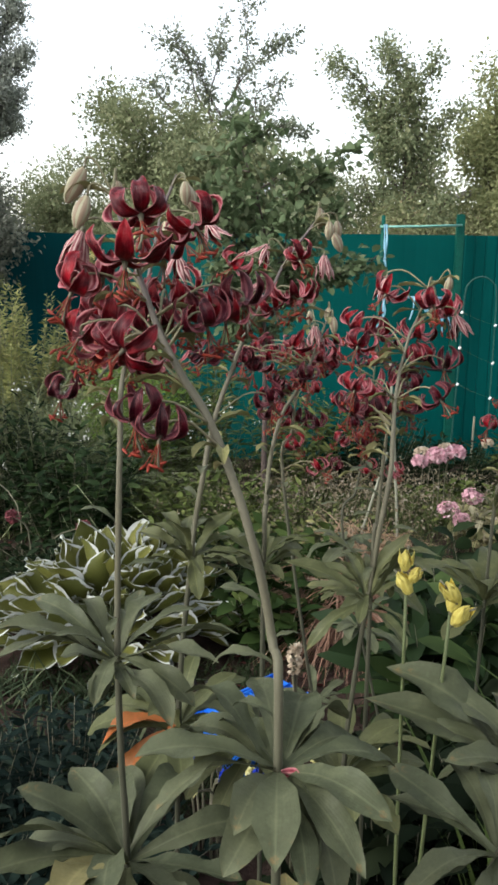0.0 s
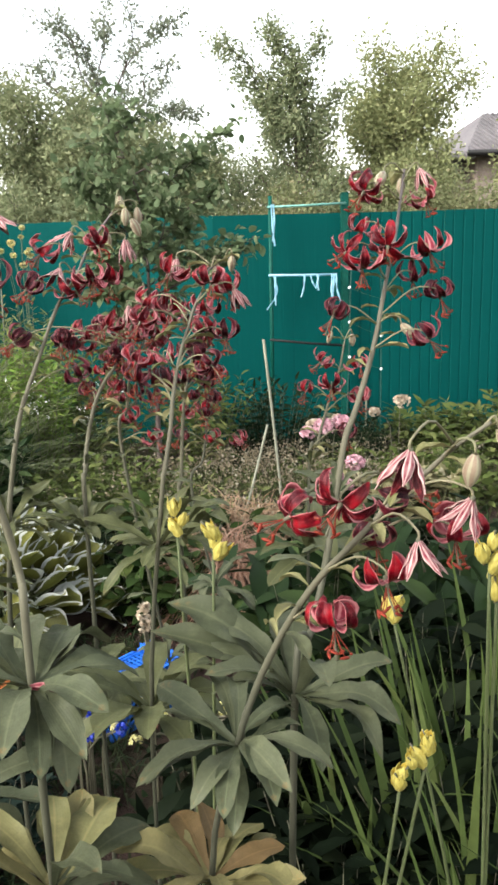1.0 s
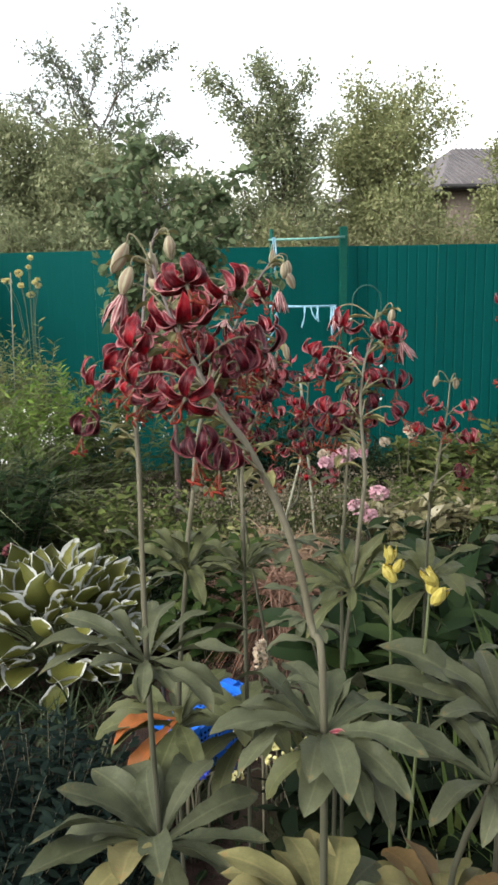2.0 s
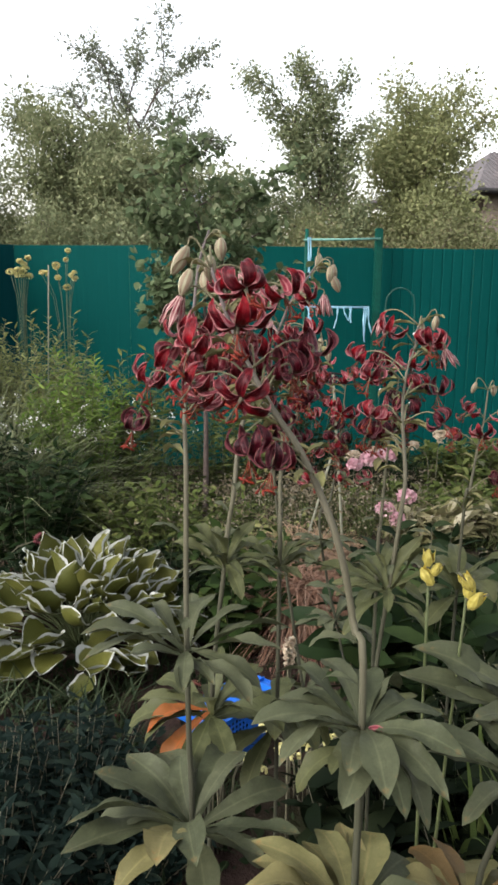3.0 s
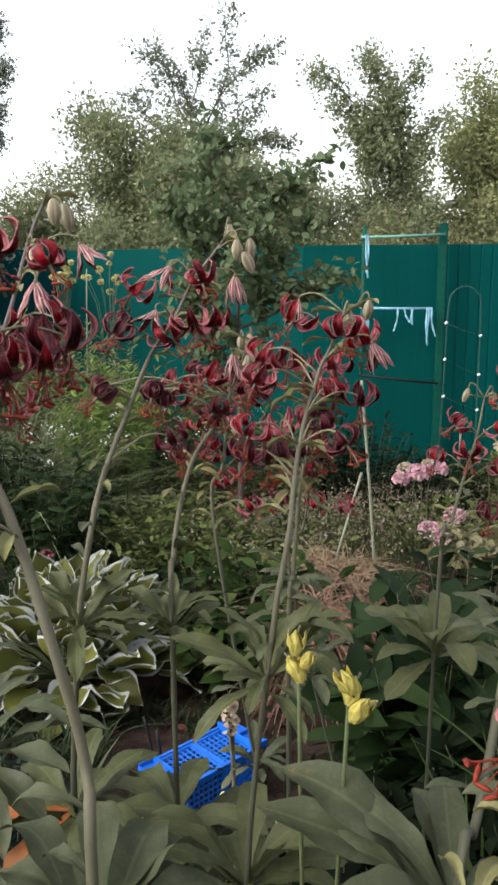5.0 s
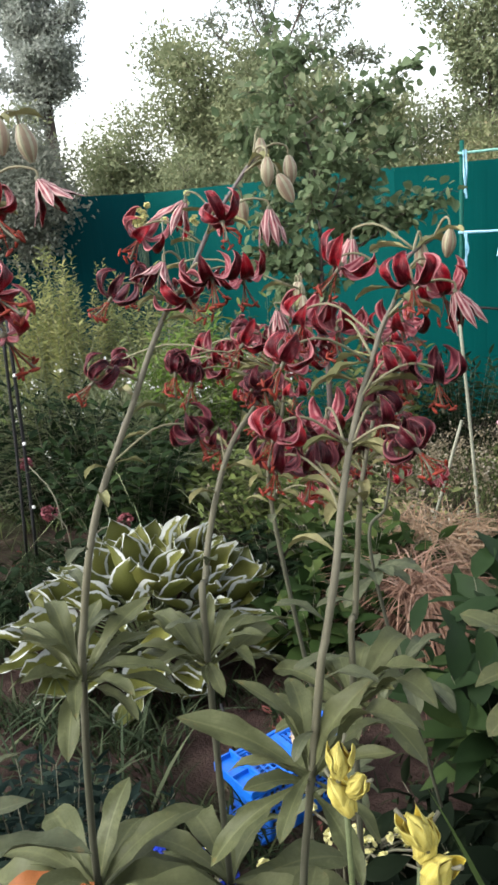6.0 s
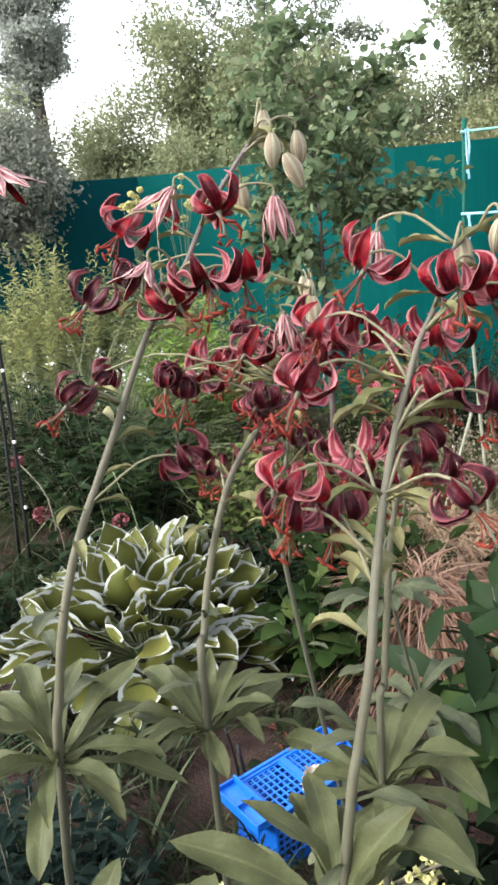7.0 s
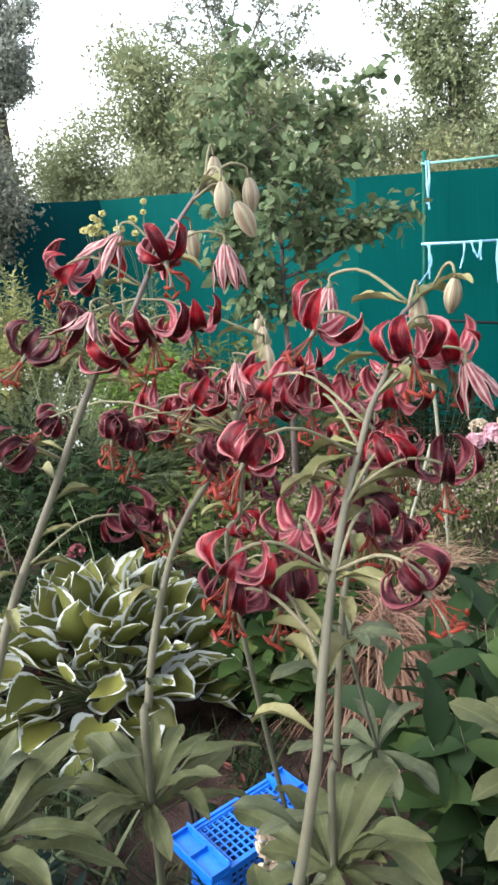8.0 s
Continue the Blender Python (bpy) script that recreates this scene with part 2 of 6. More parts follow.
SAPLING = foliage("sapling_leaves", (0.10, 0.145, 0.070), (0.17, 0.22, 0.11), (0.29, 0.32, 0.19), spec=0.12, through=0.42)
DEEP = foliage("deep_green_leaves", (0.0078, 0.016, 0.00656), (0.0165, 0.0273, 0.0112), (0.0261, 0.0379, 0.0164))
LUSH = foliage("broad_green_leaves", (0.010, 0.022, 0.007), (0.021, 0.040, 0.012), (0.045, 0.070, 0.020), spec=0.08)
LOW_GRASS = foliage("shaded_grass", (0.0153, 0.0255, 0.011), (0.0306, 0.0425, 0.0179), (0.0595, 0.0697, 0.0306))
TUFT = foliage("grey_green_grass", (0.027, 0.0414, 0.0216), (0.0522, 0.0684, 0.036), (0.09, 0.104, 0.0558))
FRESH = foliage("strawberry_leaves", (0.015, 0.030, 0.008), (0.034, 0.055, 0.015), (0.072, 0.092, 0.026))
BRIGHT = foliage("bright_fine_leaves", (0.0875, 0.156, 0.0275), (0.144, 0.219, 0.0425), (0.213, 0.275, 0.0688), through=0.25)
MID = foliage("mid_green_leaves", (0.0566, 0.0804, 0.0221), (0.0985, 0.121, 0.0366), (0.155, 0.167, 0.0587))
GOLD = foliage("yellow_green_leaves", (0.145, 0.170, 0.062), (0.215, 0.235, 0.095), (0.30, 0.295, 0.125), through=0.25)
TOPS = foliage("pale_yellow_green_leaves", (0.205, 0.225, 0.078), (0.29, 0.295, 0.115), (0.37, 0.35, 0.15), through=0.35)
PALE_GRASS = foliage("pale_grass", (0.150, 0.180, 0.095), (0.235, 0.260, 0.145), (0.33, 0.34, 0.20))
# Near-black leaf tone: shade below the lilies is put into this colour.
SHADE = foliage("shade_dark_leaves", (0.0052, 0.00936, 0.00468), (0.0114, 0.0177, 0.00832), (0.0182, 0.025, 0.0114))
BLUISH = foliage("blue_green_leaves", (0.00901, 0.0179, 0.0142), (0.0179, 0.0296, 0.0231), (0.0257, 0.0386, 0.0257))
BLADE_ONE = foliage("blade_leaves", (0.0573, 0.0871, 0.0258), (0.0964, 0.13, 0.0397), (0.144, 0.174, 0.0561), island=False)
GRASS = foliage("grass", (0.0415, 0.0607, 0.0206), (0.0788, 0.0926, 0.0357), (0.132, 0.13, 0.0633))
STRAW = foliage("straw", (0.164, 0.0892, 0.0576), (0.242, 0.151, 0.108), (0.285, 0.207, 0.158), 0.8, 0.1)
LITTER = foliage("fallen_petal_skin", (0.085, 0.022, 0.022), (0.15, 0.06, 0.048), (0.24, 0.14, 0.11), 0.7, 0.1)
TAN = foliage("tan_straw", (0.21, 0.135, 0.082), (0.29, 0.205, 0.135), (0.35, 0.275, 0.20), 0.8, 0.1)
DRY = foliage("seed_heads", (0.120, 0.098, 0.060), (0.185, 0.160, 0.112), (0.265, 0.245, 0.195), 0.8, 0.1)
PINK = foliage("pink_petals", (0.52, 0.27, 0.32), (0.62, 0.42, 0.45), (0.72, 0.60, 0.60), 0.6, 0.25)
CREAM = foliage("cream_petals", (0.465, 0.375, 0.27), (0.525, 0.45, 0.345), (0.562, 0.525, 0.435), 0.6, 0.25)
WHITE = foliage("white_petals", (0.62, 0.63, 0.58), (0.70, 0.70, 0.66), (0.76, 0.76, 0.72), 0.6, 0.2)
YARROW = foliage("yellow_heads", (0.62, 0.58, 0.24), (0.68, 0.65, 0.34), (0.74, 0.72, 0.48), 0.7, 0.15)
VIOLET = foliage("blue_petals", (0.016, 0.035, 0.30), (0.03, 0.06, 0.42), (0.10, 0.13, 0.55), 0.6, 0.2)
BLUE = plain("blue_plastic", (0.0048, 0.096, 0.464), (0.0096, 0.128, 0.528), 8, 0.38, 0.1, 0.001, 0.5)
PALE_BAR = plain("pale_green_bar_paint", (0.10, 0.27, 0.22), (0.15, 0.33, 0.27), 6, 0.45, 0.2, 0.001, 0.3)
RIBBON = plain("blue_ribbon", (0.17, 0.39, 0.52), (0.25, 0.46, 0.57), 20, 0.5, 0.2, 0.001, 0.4)
ROPE = plain("white_knot", (0.75, 0.75, 0.72), (0.65, 0.65, 0.62), 60, 0.7)
WIRE = plain("dark_green_wire", (0.012, 0.055, 0.045), (0.02, 0.075, 0.06), 30, 0.4)
BLACK = plain("black_plastic", (0.006, 0.006, 0.006), (0.012, 0.012, 0.012), 30, 0.6)
REED = plain("dry_reed", (0.162, 0.163, 0.117), (0.207, 0.213, 0.158), 20, 0.7)
SLATE = plain("grey_roof_sheets", (0.1, 0.0925, 0.095), (0.145, 0.133, 0.133), 1.2, 0.85, 0.4, 0.01)
BRICK = plain("pale_brick", (0.21, 0.164, 0.133), (0.266, 0.217, 0.182), 2.0, 0.9, 0.4, 0.01)
TIN = plain("pale_tin_roof", (0.50, 0.54, 0.58), (0.60, 0.64, 0.68), 3.0, 0.5, 0.2, 0.003)
WOOD = plain("weathered_boards", (0.16, 0.13, 0.10), (0.24, 0.20, 0.16), 5.0, 0.85, 0.4, 0.004)


def hosta_material(name, dark, light, pale):
    m, t, p = fresh(name)
    u, v = uv_axes(t)
    r = add(t, "ObjectInfo").outputs["Random"]
    n = grain(t, 22.0, 3.0)
    mid = calc(t, "ABSOLUTE", calc(t, "SUBTRACT", u, 0.5))
    rim = calc(t, "MAXIMUM", mid, calc(t, "MULTIPLY", calc(t, "SUBTRACT", v, 0.35), 0.66))
    rim = calc(t, "ADD", rim, calc(t, "MULTIPLY", calc(t, "SUBTRACT", grain(t, 1.0, 3.0, 0.6, "UV", (3.0, 6.0, 1.0)), 0.5), 0.24))
    rim = calc(t, "ADD", rim, calc(t, "MULTIPLY", calc(t, "SUBTRACT", r, 0.5), 0.07))
    green = blend(t, r, dark, light)
    green = blend(t, calc(t, "MULTIPLY", n, 0.5), green, tuple(x * 0.5 for x in dark))
    c = blend(t, ramp(t, rim, [(0.400, (0, 0, 0)), (0.425, (1, 1, 1))]), green, pale)
    veins = calc(t, "SINE", calc(t, "MULTIPLY", calc(t, "ADD", mid, calc(t, "MULTIPLY", v, 0.15)), 95.0))
    finish(t, p, c, 0.55, veins, 0.15, 0.001, 0.2, 0.2)
    return m


GREEN_GREY = plain("grey_green_stalk", (0.055, 0.085, 0.050), (0.085, 0.12, 0.075), 30, 0.6, 0.2, 0.001)
STALK = plain("green_stalk", (0.060, 0.080, 0.030), (0.085, 0.10, 0.045), 30, 0.6, 0.2, 0.001)
HOSTA = hosta_material("variegated_hosta_leaf", (0.062, 0.070, 0.014), (0.135, 0.135, 0.030), (0.34, 0.36, 0.33))
PALE_HOSTA = foliage("cream_variegated_leaves", (0.15, 0.143, 0.0638), (0.3, 0.27, 0.153), (0.39, 0.36, 0.255), through=0.2)


# ---- mesh helpers ----
def thing(name, label, category, at=(0, 0, 0), group="", kind=""):
    return tagged(put(new(name), at), label, category, group, kind)


def put(ob, at):
    ob.location = at
    return ob


def part(name, mesh, material, parent, label="", at=None):
    """Links a mesh as one object under a thing or a part; at: its pose under the parent."""
    if material is not None and not mesh.materials:
        mesh.materials.append(material)
    ob = new(name, mesh)
    ob.parent = parent
    if at is not None:
        ob.matrix_basis = at
    if label:
        tagged(ob, label)
    return ob


def mesh_from(name, verts, faces, smooth=True, uvs=None):
    me = bpy.data.meshes.new(name)
    me.from_pydata([tuple(v) for v in verts], [], faces)
    if uvs is not None:
        layer = me.uv_layers.new(name="UVMap")
        idx = np.empty(len(me.loops), np.int32)
        me.loops.foreach_get("vertex_index", idx)
        layer.data.foreach_set("uv", np.asarray(uvs, np.float32)[idx].ravel())
    if smooth:
        me.polygons.foreach_set("use_smooth", [True] * len(me.polygons))
    me.update()
    return me


def rows_mesh(name, verts, quads):
    """A mesh from arrays, all faces with as many corners."""
    me = bpy.data.meshes.new(name)
    k = quads.shape[1]
    me.vertices.add(len(verts))
    me.vertices.foreach_set("co", verts.astype(np.float32).ravel())
    me.loops.add(quads.size)
    me.loops.foreach_set("vertex_index", quads.astype(np.int32).ravel())
    me.polygons.add(len(quads))
    me.polygons.foreach_set("loop_start", np.arange(0, quads.size, k, dtype=np.int32))
    me.update(calc_edges=True)
    me.validate()
    return me


def tube_lists(points, radii, sides, verts, faces):
    """Adds a tube along the points to the lists."""
    pts = [Vector(p) for p in points]
    start = len(verts)
    side = None
    for i, p in enumerate(pts):
        d = (pts[min(i + 1, len(pts) - 1)] - pts[max(i - 1, 0)]).normalized()
        if side is None:
            side = d.orthogonal().normalized()
        side = (side - d * side.dot(d)).normalized()
        other = d.cross(side)
        r = radii[i] if isinstance(radii, (list, tuple)) else radii
        for k in range(sides):
            a = 2 * math.pi * k / sides
            verts.append(p + (side * math.cos(a) + other * math.sin(a)) * r)
    for i in range(len(pts) - 1):
        for k in range(sides):
            a, b = start + i * sides + k, start + i * sides + (k + 1) % sides
            faces.append((a, b, b + sides, a + sides))
    faces.append(tuple(range(start + sides - 1, start - 1, -1)))
    faces.append(tuple(range(len(verts) - sides, len(verts))))


def tube(name, points, radii, sides=8):
    v, f = [], []
    tube_lists(points, radii, sides, v, f)
    return mesh_from(name, v, f)


def box_lists(centre, size, verts, faces, turn=None):
    start = len(verts)
    c, m = Vector(centre), turn or Matrix.Identity(3)
    for z in (-0.5, 0.5):
        for x, y in ((-0.5, -0.5), (0.5, -0.5), (0.5, 0.5), (-0.5, 0.5)):
            verts.append(c + m @ Vector((x * size[0], y * size[1], z * size[2])))
    for q in ((3, 2, 1, 0), (4, 5, 6, 7), (0, 1, 5, 4), (1, 2, 6, 5), (2, 3, 7, 6), (3, 0, 4, 7)):
        faces.append(tuple(start + k for k in q))


def boxed(name, centre, size, bevel=0.003):
    bm = bmesh.new()
    bmesh.ops.create_cube(bm, size=1.0, matrix=Matrix.Translation(centre) @ Matrix.Diagonal((*size, 1)))
    bmesh.ops.bevel(bm, geom=list(bm.edges), offset=bevel, segments=2, affect="EDGES")
    me = bpy.data.meshes.new(name)
    bm.to_mesh(me)
    bm.free()
    return me


def spline(points, n):
    """n + 1 points of a smooth curve through the points."""
    p = np.array(points, float)
    p = np.vstack([2 * p[0] - p[1], p, 2 * p[-1] - p[-2]])
    out = []
    segs = len(points) - 1
    for i in range(n + 1):
        s = min(i / n * segs, segs - 1e-6)
        k, u = int(s), s - int(s)
        a, b, c, d = p[k:k + 4]
        out.append(0.5 * (2 * b + (c - a) * u + (2 * a - 5 * b + 4 * c - d) * u * u + (3 * b - a - 3 * c + d) * u ** 3))
    return [Vector(q) for q in out]


def unit(v):
    return v / np.maximum(np.linalg.norm(v, axis=-1, keepdims=True), 1e-9)


def leaf_cloud(name, base, way, size, width, rng, droop=0.3, fold=0.12, roll=0.6):
    """Many leaves in one mesh: each from its base along its way, folded on the rib and drooping to the tip."""
    n = len(base)
    way = unit(way)
    up = np.tile([0.0, 0.0, 1.0], (n, 1)) + rng.normal(0, roll, (n, 3))
    side = unit(np.cross(way, up))
    nor = np.cross(side, way)
    size = np.asarray(size).reshape(-1, 1) * np.ones((n, 1))
    w = size * width * rng.uniform(0.8, 1.2, (n, 1))

    def at(s, x, h):
        return base + way * size * s + side * w * x + nor * (h * w - droop * size * s * s)
    pts = [at(0, 0, 0), at(0.22, 0, 0), at(0.5, 0, 0), at(0.78, 0, 0), at(1, 0, 0)]
    for k in (1, -1):
        pts += [at(0.16, 0.30 * k, fold * 0.7), at(0.42, 0.49 * k, fold), at(0.72, 0.37 * k, fold * 0.9)]
    verts = np.stack(pts, 1).reshape(-1, 3)
    tri = []
    for o, flip in ((5, False), (8, True)):
        for q in ((0, 1, o), (1, o + 1, o), (1, 2, o + 1), (2, o + 2, o + 1), (2, 3, o + 2), (3, 4, o + 2)):
            tri.append(q[::-1] if flip else q)
    faces = (np.arange(n)[:, None, None] * 11 + np.array(tri)[None]).reshape(-1, 3)
    me = rows_mesh(name, verts, faces)
    me.polygons.foreach_set("use_smooth", [True] * len(me.polygons))
    return me


def diamond_cloud(name, base, way, size, width, rng):
    """Small far leaves: two triangles each, folded a little."""
    n = len(base)
    way = unit(way)
    side = unit(np.cross(way, rng.normal(0, 1, (n, 3))))
    nor = np.cross(side, way)
    size = np.asarray(size).reshape(-1, 1) * np.ones((n, 1))
    w = size * width
    verts = np.stack([base, base + way * size * 0.5 + side * w * 0.5 + nor * w * 0.2,
                      base + way * size, base + way * size * 0.5 - side * w * 0.5 + nor * w * 0.2], 1).reshape(-1, 3)
    tri = np.array([(0, 1, 2), (0, 2, 3)])
    return rows_mesh(name, verts, (np.arange(n)[:, None, None] * 4 + tri[None]).reshape(-1, 3))


def blade_cloud(name, base, way, size, width, rng, droop=0.5, steps=4):
    """Grass-like blades, bending over under their weight."""
    n = len(base)
    way = unit(way)
    flat = way * [1, 1, 0] + rng.normal(0, 0.05, (n, 3)) * [1, 1, 0]
    out = unit(flat)
    side = unit(np.cross(way, out + [0, 0, 0.01]) + rng.normal(0, 0.2, (n, 3)))
    size = np.asarray(size).reshape(-1, 1) * np.ones((n, 1))
    w = np.asarray(width).reshape(-1, 1) * np.ones((n, 1))
    bend = droop * rng.uniform(0.3, 1.3, (n, 1))
    ring = []
    for i in range(steps + 1):
        s = i / steps
        mid = base + way * size * s + out * size * bend * s * s * 0.5 - np.array([0, 0, 1.0]) * size * bend * s * s * 0.55
        ww = w * (1 - s ** 2.2) * (0.6 + 0.8 * s * (1 - s) * 2) + 0.0003
        ring += [mid - side * ww * 0.5, mid + side * ww * 0.5]
    verts = np.stack(ring, 1).reshape(-1, 3)
    k = 2 * (steps + 1)
    quad = np.array([(2 * i, 2 * i + 1, 2 * i + 3, 2 * i + 2) for i in range(steps)])
    return rows_mesh(name, verts, (np.arange(n)[:, None, None] * k + quad[None]).reshape(-1, 4))


def ground_z(x, y):
    """The bed is level; it falls a little towards the fence."""
    s = min(max((y - 3.2) / 3.0, 0.0), 1.0)
    fall = -0.28 * s * s * (3 - 2 * s)
    return fall + 0.018 * noise.noise(Vector((x * 1.7, y * 1.7, 0.3))) + 0.008 * noise.noise(Vector((x * 9, y * 9, 2.0)))


# ---- ground, fence ----
def make_ground():
    near_x = np.linspace(-3.2, 4.2, 149)
    near_y = np.linspace(-0.6, 7.4, 161)
    far = np.array([1, 2.5, 5, 10, 20, 45, 100, 250, 600, 1500.0])
    xs = np.concatenate([near_x[0] - far[::-1], near_x, near_x[-1] + far])
    ys = np.concatenate([near_y[0] - far[::-1], near_y, near_y[-1] + far])
    verts = [(x, y, ground_z(x, y)) for y in ys for x in xs]
    w = len(xs)
    faces = [(j * w + i, j * w + i + 1, (j + 1) * w + i + 1, (j + 1) * w + i) for j in range(len(ys) - 1) for i in range(w - 1)]
    me = mesh_from("ground", verts, faces)
    me.materials.append(SOIL)
    tagged(new("ground", me), "dark crumbly garden soil with weeds", "ground", kind="structure")


make_ground()
FENCE_LINE = [(-5.2, 5.1), (-1.50, 7.32), (0.60, 6.78), (1.72, 6.80), (3.63, 6.86), (9.5, 7.15)]
FENCE_TOP, FENCE_FOOT = 1.72, -0.30


def sheet_mesh(width, height, rise):
    """A profiled steel sheet with narrow folded ribs, one skin with a back."""
    pitch, verts, faces = 0.1, [], []
    xs = []
    n = max(1, round(width / pitch))
    for k in range(n):
        a = k * width / n
        xs += [(a, 0), (a + 0.074, 0), (a + 0.080, rise), (a + 0.088, rise), (a + 0.094, 0)]
    xs.append((width, 0))
    for back in (0.0, 0.0012):
        for z in (0, height):
            for x, d in xs:
                verts.append((x, d + back, z))
    m = len(xs)
    for i in range(m - 1):
        faces.append((i, i + 1, m + i + 1, m + i))
        faces.append((2 * m + i + 1, 2 * m + i, 3 * m + i, 3 * m + i + 1))
        faces.append((m + i, m + i + 1, 3 * m + i + 1, 3 * m + i))
    return mesh_from("panel", verts, faces, smooth=False)


def make_fence():
    fence = thing("fence", "dark green profiled steel sheet garden fence", "fence", kind="structure")
    for (xa, ya), (xb, yb) in zip(FENCE_LINE, FENCE_LINE[1:]):
        length = math.hypot(xb - xa, yb - ya)
        yaw = math.degrees(math.atan2(yb - ya, xb - xa))
        n = max(1, round(length / 1.1))
        me = sheet_mesh(length / n - 0.002, FENCE_TOP - FENCE_FOOT, 0.007 if xa > 1.7 else 0.0007)
        for k in range(n):
            s = k / n
            # Left run takes the copy with the shade painted in.
            part("panel", me, SHADED_SHEET if xb < -1 else FENCE, fence, at=pose(xa + (xb - xa) * s, ya + (yb - ya) * s, FENCE_FOOT + 0.004 * (k % 2), 0, 0, yaw))
        for s in (0.28, 0.78):
            z = FENCE_FOOT + s * (FENCE_TOP - FENCE_FOOT)
            nx, ny = -(yb - ya) / length, (xb - xa) / length
            part("rail", tube("rail", [(xa + nx * 0.04, ya + ny * 0.04, z), (xb + nx * 0.04, yb + ny * 0.04, z)], 0.018, 6), POST_GREEN, fence)
        part("post", boxed("post", (0, 0, 0), (0.05, 0.05, 2.2), 0.004), POST_GREEN, fence, at=pose(xb, yb + 0.09, 0.6))


make_fence()


# ---- lilies ----
def tepal(name, length, width, a0, a1, rng, mats, curl=1.0, cup=0.18, r0=0.003, segs=12):
    """One petal, hanging from the top of the flower: out from the axis and round by the angles, two skins."""
    half = 3
    rows = []
    r, z = r0, 0.0
    twist = rng.normal(0, 0.30)
    wring = rng.normal(0, 0.55)
    for i in range(segs + 1):
        s = i / segs
        a = a0 + (a1 - a0) * s ** curl
        if i:
            r += math.sin(a) * length / segs
            z -= math.cos(a) * length / segs
        w = width * 0.5 * (0.22 + 0.78 * math.sin(math.pi * min(1, s ** 1.1 * 0.88 + 0.06)) ** 0.85) * (1 - s ** 5) ** 0.8
        w = max(w, width * 0.03)
        rows.append((r, z, a, w, s))
    verts, uvs = [], []
    for skin in (0, 1):
        for r, z, a, w, s in rows:
            nx, nz = -math.cos(a), -math.sin(a)
            for k in range(-half, half + 1):
                v = k / half
                lift = cup * w * (v * v - 0.5) + 0.20 * w * math.sin(s * 12 + v * 3 + twist * 9) * (0.3 + abs(v))
                off = lift - (0.0007 if skin else 0.0)
                y = v * w
                yy = y + twist * length * s * s * 0.35
                off += wring * s * s * y
                verts.append((r + nx * off, yy * (1 - 0.12 * abs(wring) * s), z + nz * off))
                uvs.append((0.5 + 0.5 * v, s))
    n, m = 2 * half + 1, segs + 1
    faces = []
    for i in range(segs):
        for k in range(n - 1):
            a = i * n + k
            faces.append((a, a + 1, a + n + 1, a + n))
    inner = len(faces)
    o = n * m
    for i in range(segs):
        for k in range(n - 1):
            a = o + i * n + k
            faces.append((a, a + n, a + n + 1, a + 1))
    for i in range(segs):
        faces.append((i * n, (i + 1) * n, o + (i + 1) * n, o + i * n))
        faces.append((i * n + n - 1, o + i * n + n - 1, o + (i + 1) * n + n - 1, (i + 1) * n + n - 1))
    me = mesh_from(name, verts, faces, uvs=uvs)
    me.materials.append(mats[0])
    me.materials.append(mats[1])
    me.polygons.foreach_set("material_index", [0] * inner + [1] * (len(faces) - inner))
    return me


prng = np.random.default_rng(11)
D2R = math.pi / 180
OPEN_SETS, FADED_SETS, BELL_SETS = [], [], []
for turn in range(14):
    start, end, long = prng.uniform(48, 72), (prng.uniform(235, 285) if turn % 2 else prng.uniform(195, 240)), prng.uniform(0.045, 0.052)
    OPEN_SETS.append([tepal("petal", long, prng.uniform(0.0130, 0.0170), (start + prng.normal(0, 9)) * D2R, (end + prng.normal(0, 26)) * D2R, prng, (RED_IN, RED_OUT), prng.uniform(0.8, 1.5), prng.uniform(0.15, 0.5)) for _ in range(5)])
for _ in range(6):
    start, end = prng.uniform(55, 85), prng.uniform(215, 320)
    FADED_SETS.append([tepal("petal", 0.047, 0.0125, (start + prng.normal(0, 10)) * D2R, (end + prng.normal(0, 35)) * D2R, prng, (OLD_IN, OLD_OUT), prng.uniform(0.8, 1.2), 0.55) for _ in range(4)])
for end in (4, 12, 20, 30, 44):
    BELL_SETS.append([tepal("petal", 0.044, 0.0105, (30 + prng.normal(0, 3)) * D2R, (end + prng.normal(0, 6)) * D2R, prng, (RED_IN, BELL_OUT), 1.5, 0.35) for _ in range(3)])
YELLOW = [tepal("petal", 0.031, 0.0140, (34 + 14 * prng.random()) * D2R, (-45 + 60 * prng.random()) * D2R, prng, (YEL_IN, YEL_OUT), 0.8, 0.4) for _ in range(5)]


def stamen_mesh(seed):
    r = np.random.default_rng(seed)
    v, f = [], []
    for k in range(6):
        a = k * math.pi / 3 + r.normal(0, 0.25)
        sp = 0.0035 + 0.005 * r.random()
        end = (math.cos(a) * sp * 1.7, math.sin(a) * sp * 1.7, -0.025 - 0.009 * r.random())
        tube_lists(spline([(0, 0, -0.002), (math.cos(a) * sp * 0.6, math.sin(a) * sp * 0.6, -0.016), end], 4), 0.0005, 4, v, f)
        e = Vector(end)
        d = Vector((-math.sin(a), math.cos(a), -0.5 + r.normal(0, 0.3))).normalized() * 0.0055
        tube_lists([e - d, e - d * 0.4, e + d * 0.4, e + d], [0.0008, 0.0017, 0.0017, 0.0008], 5, v, f)
    return mesh_from("stamen_tuft", v, f)


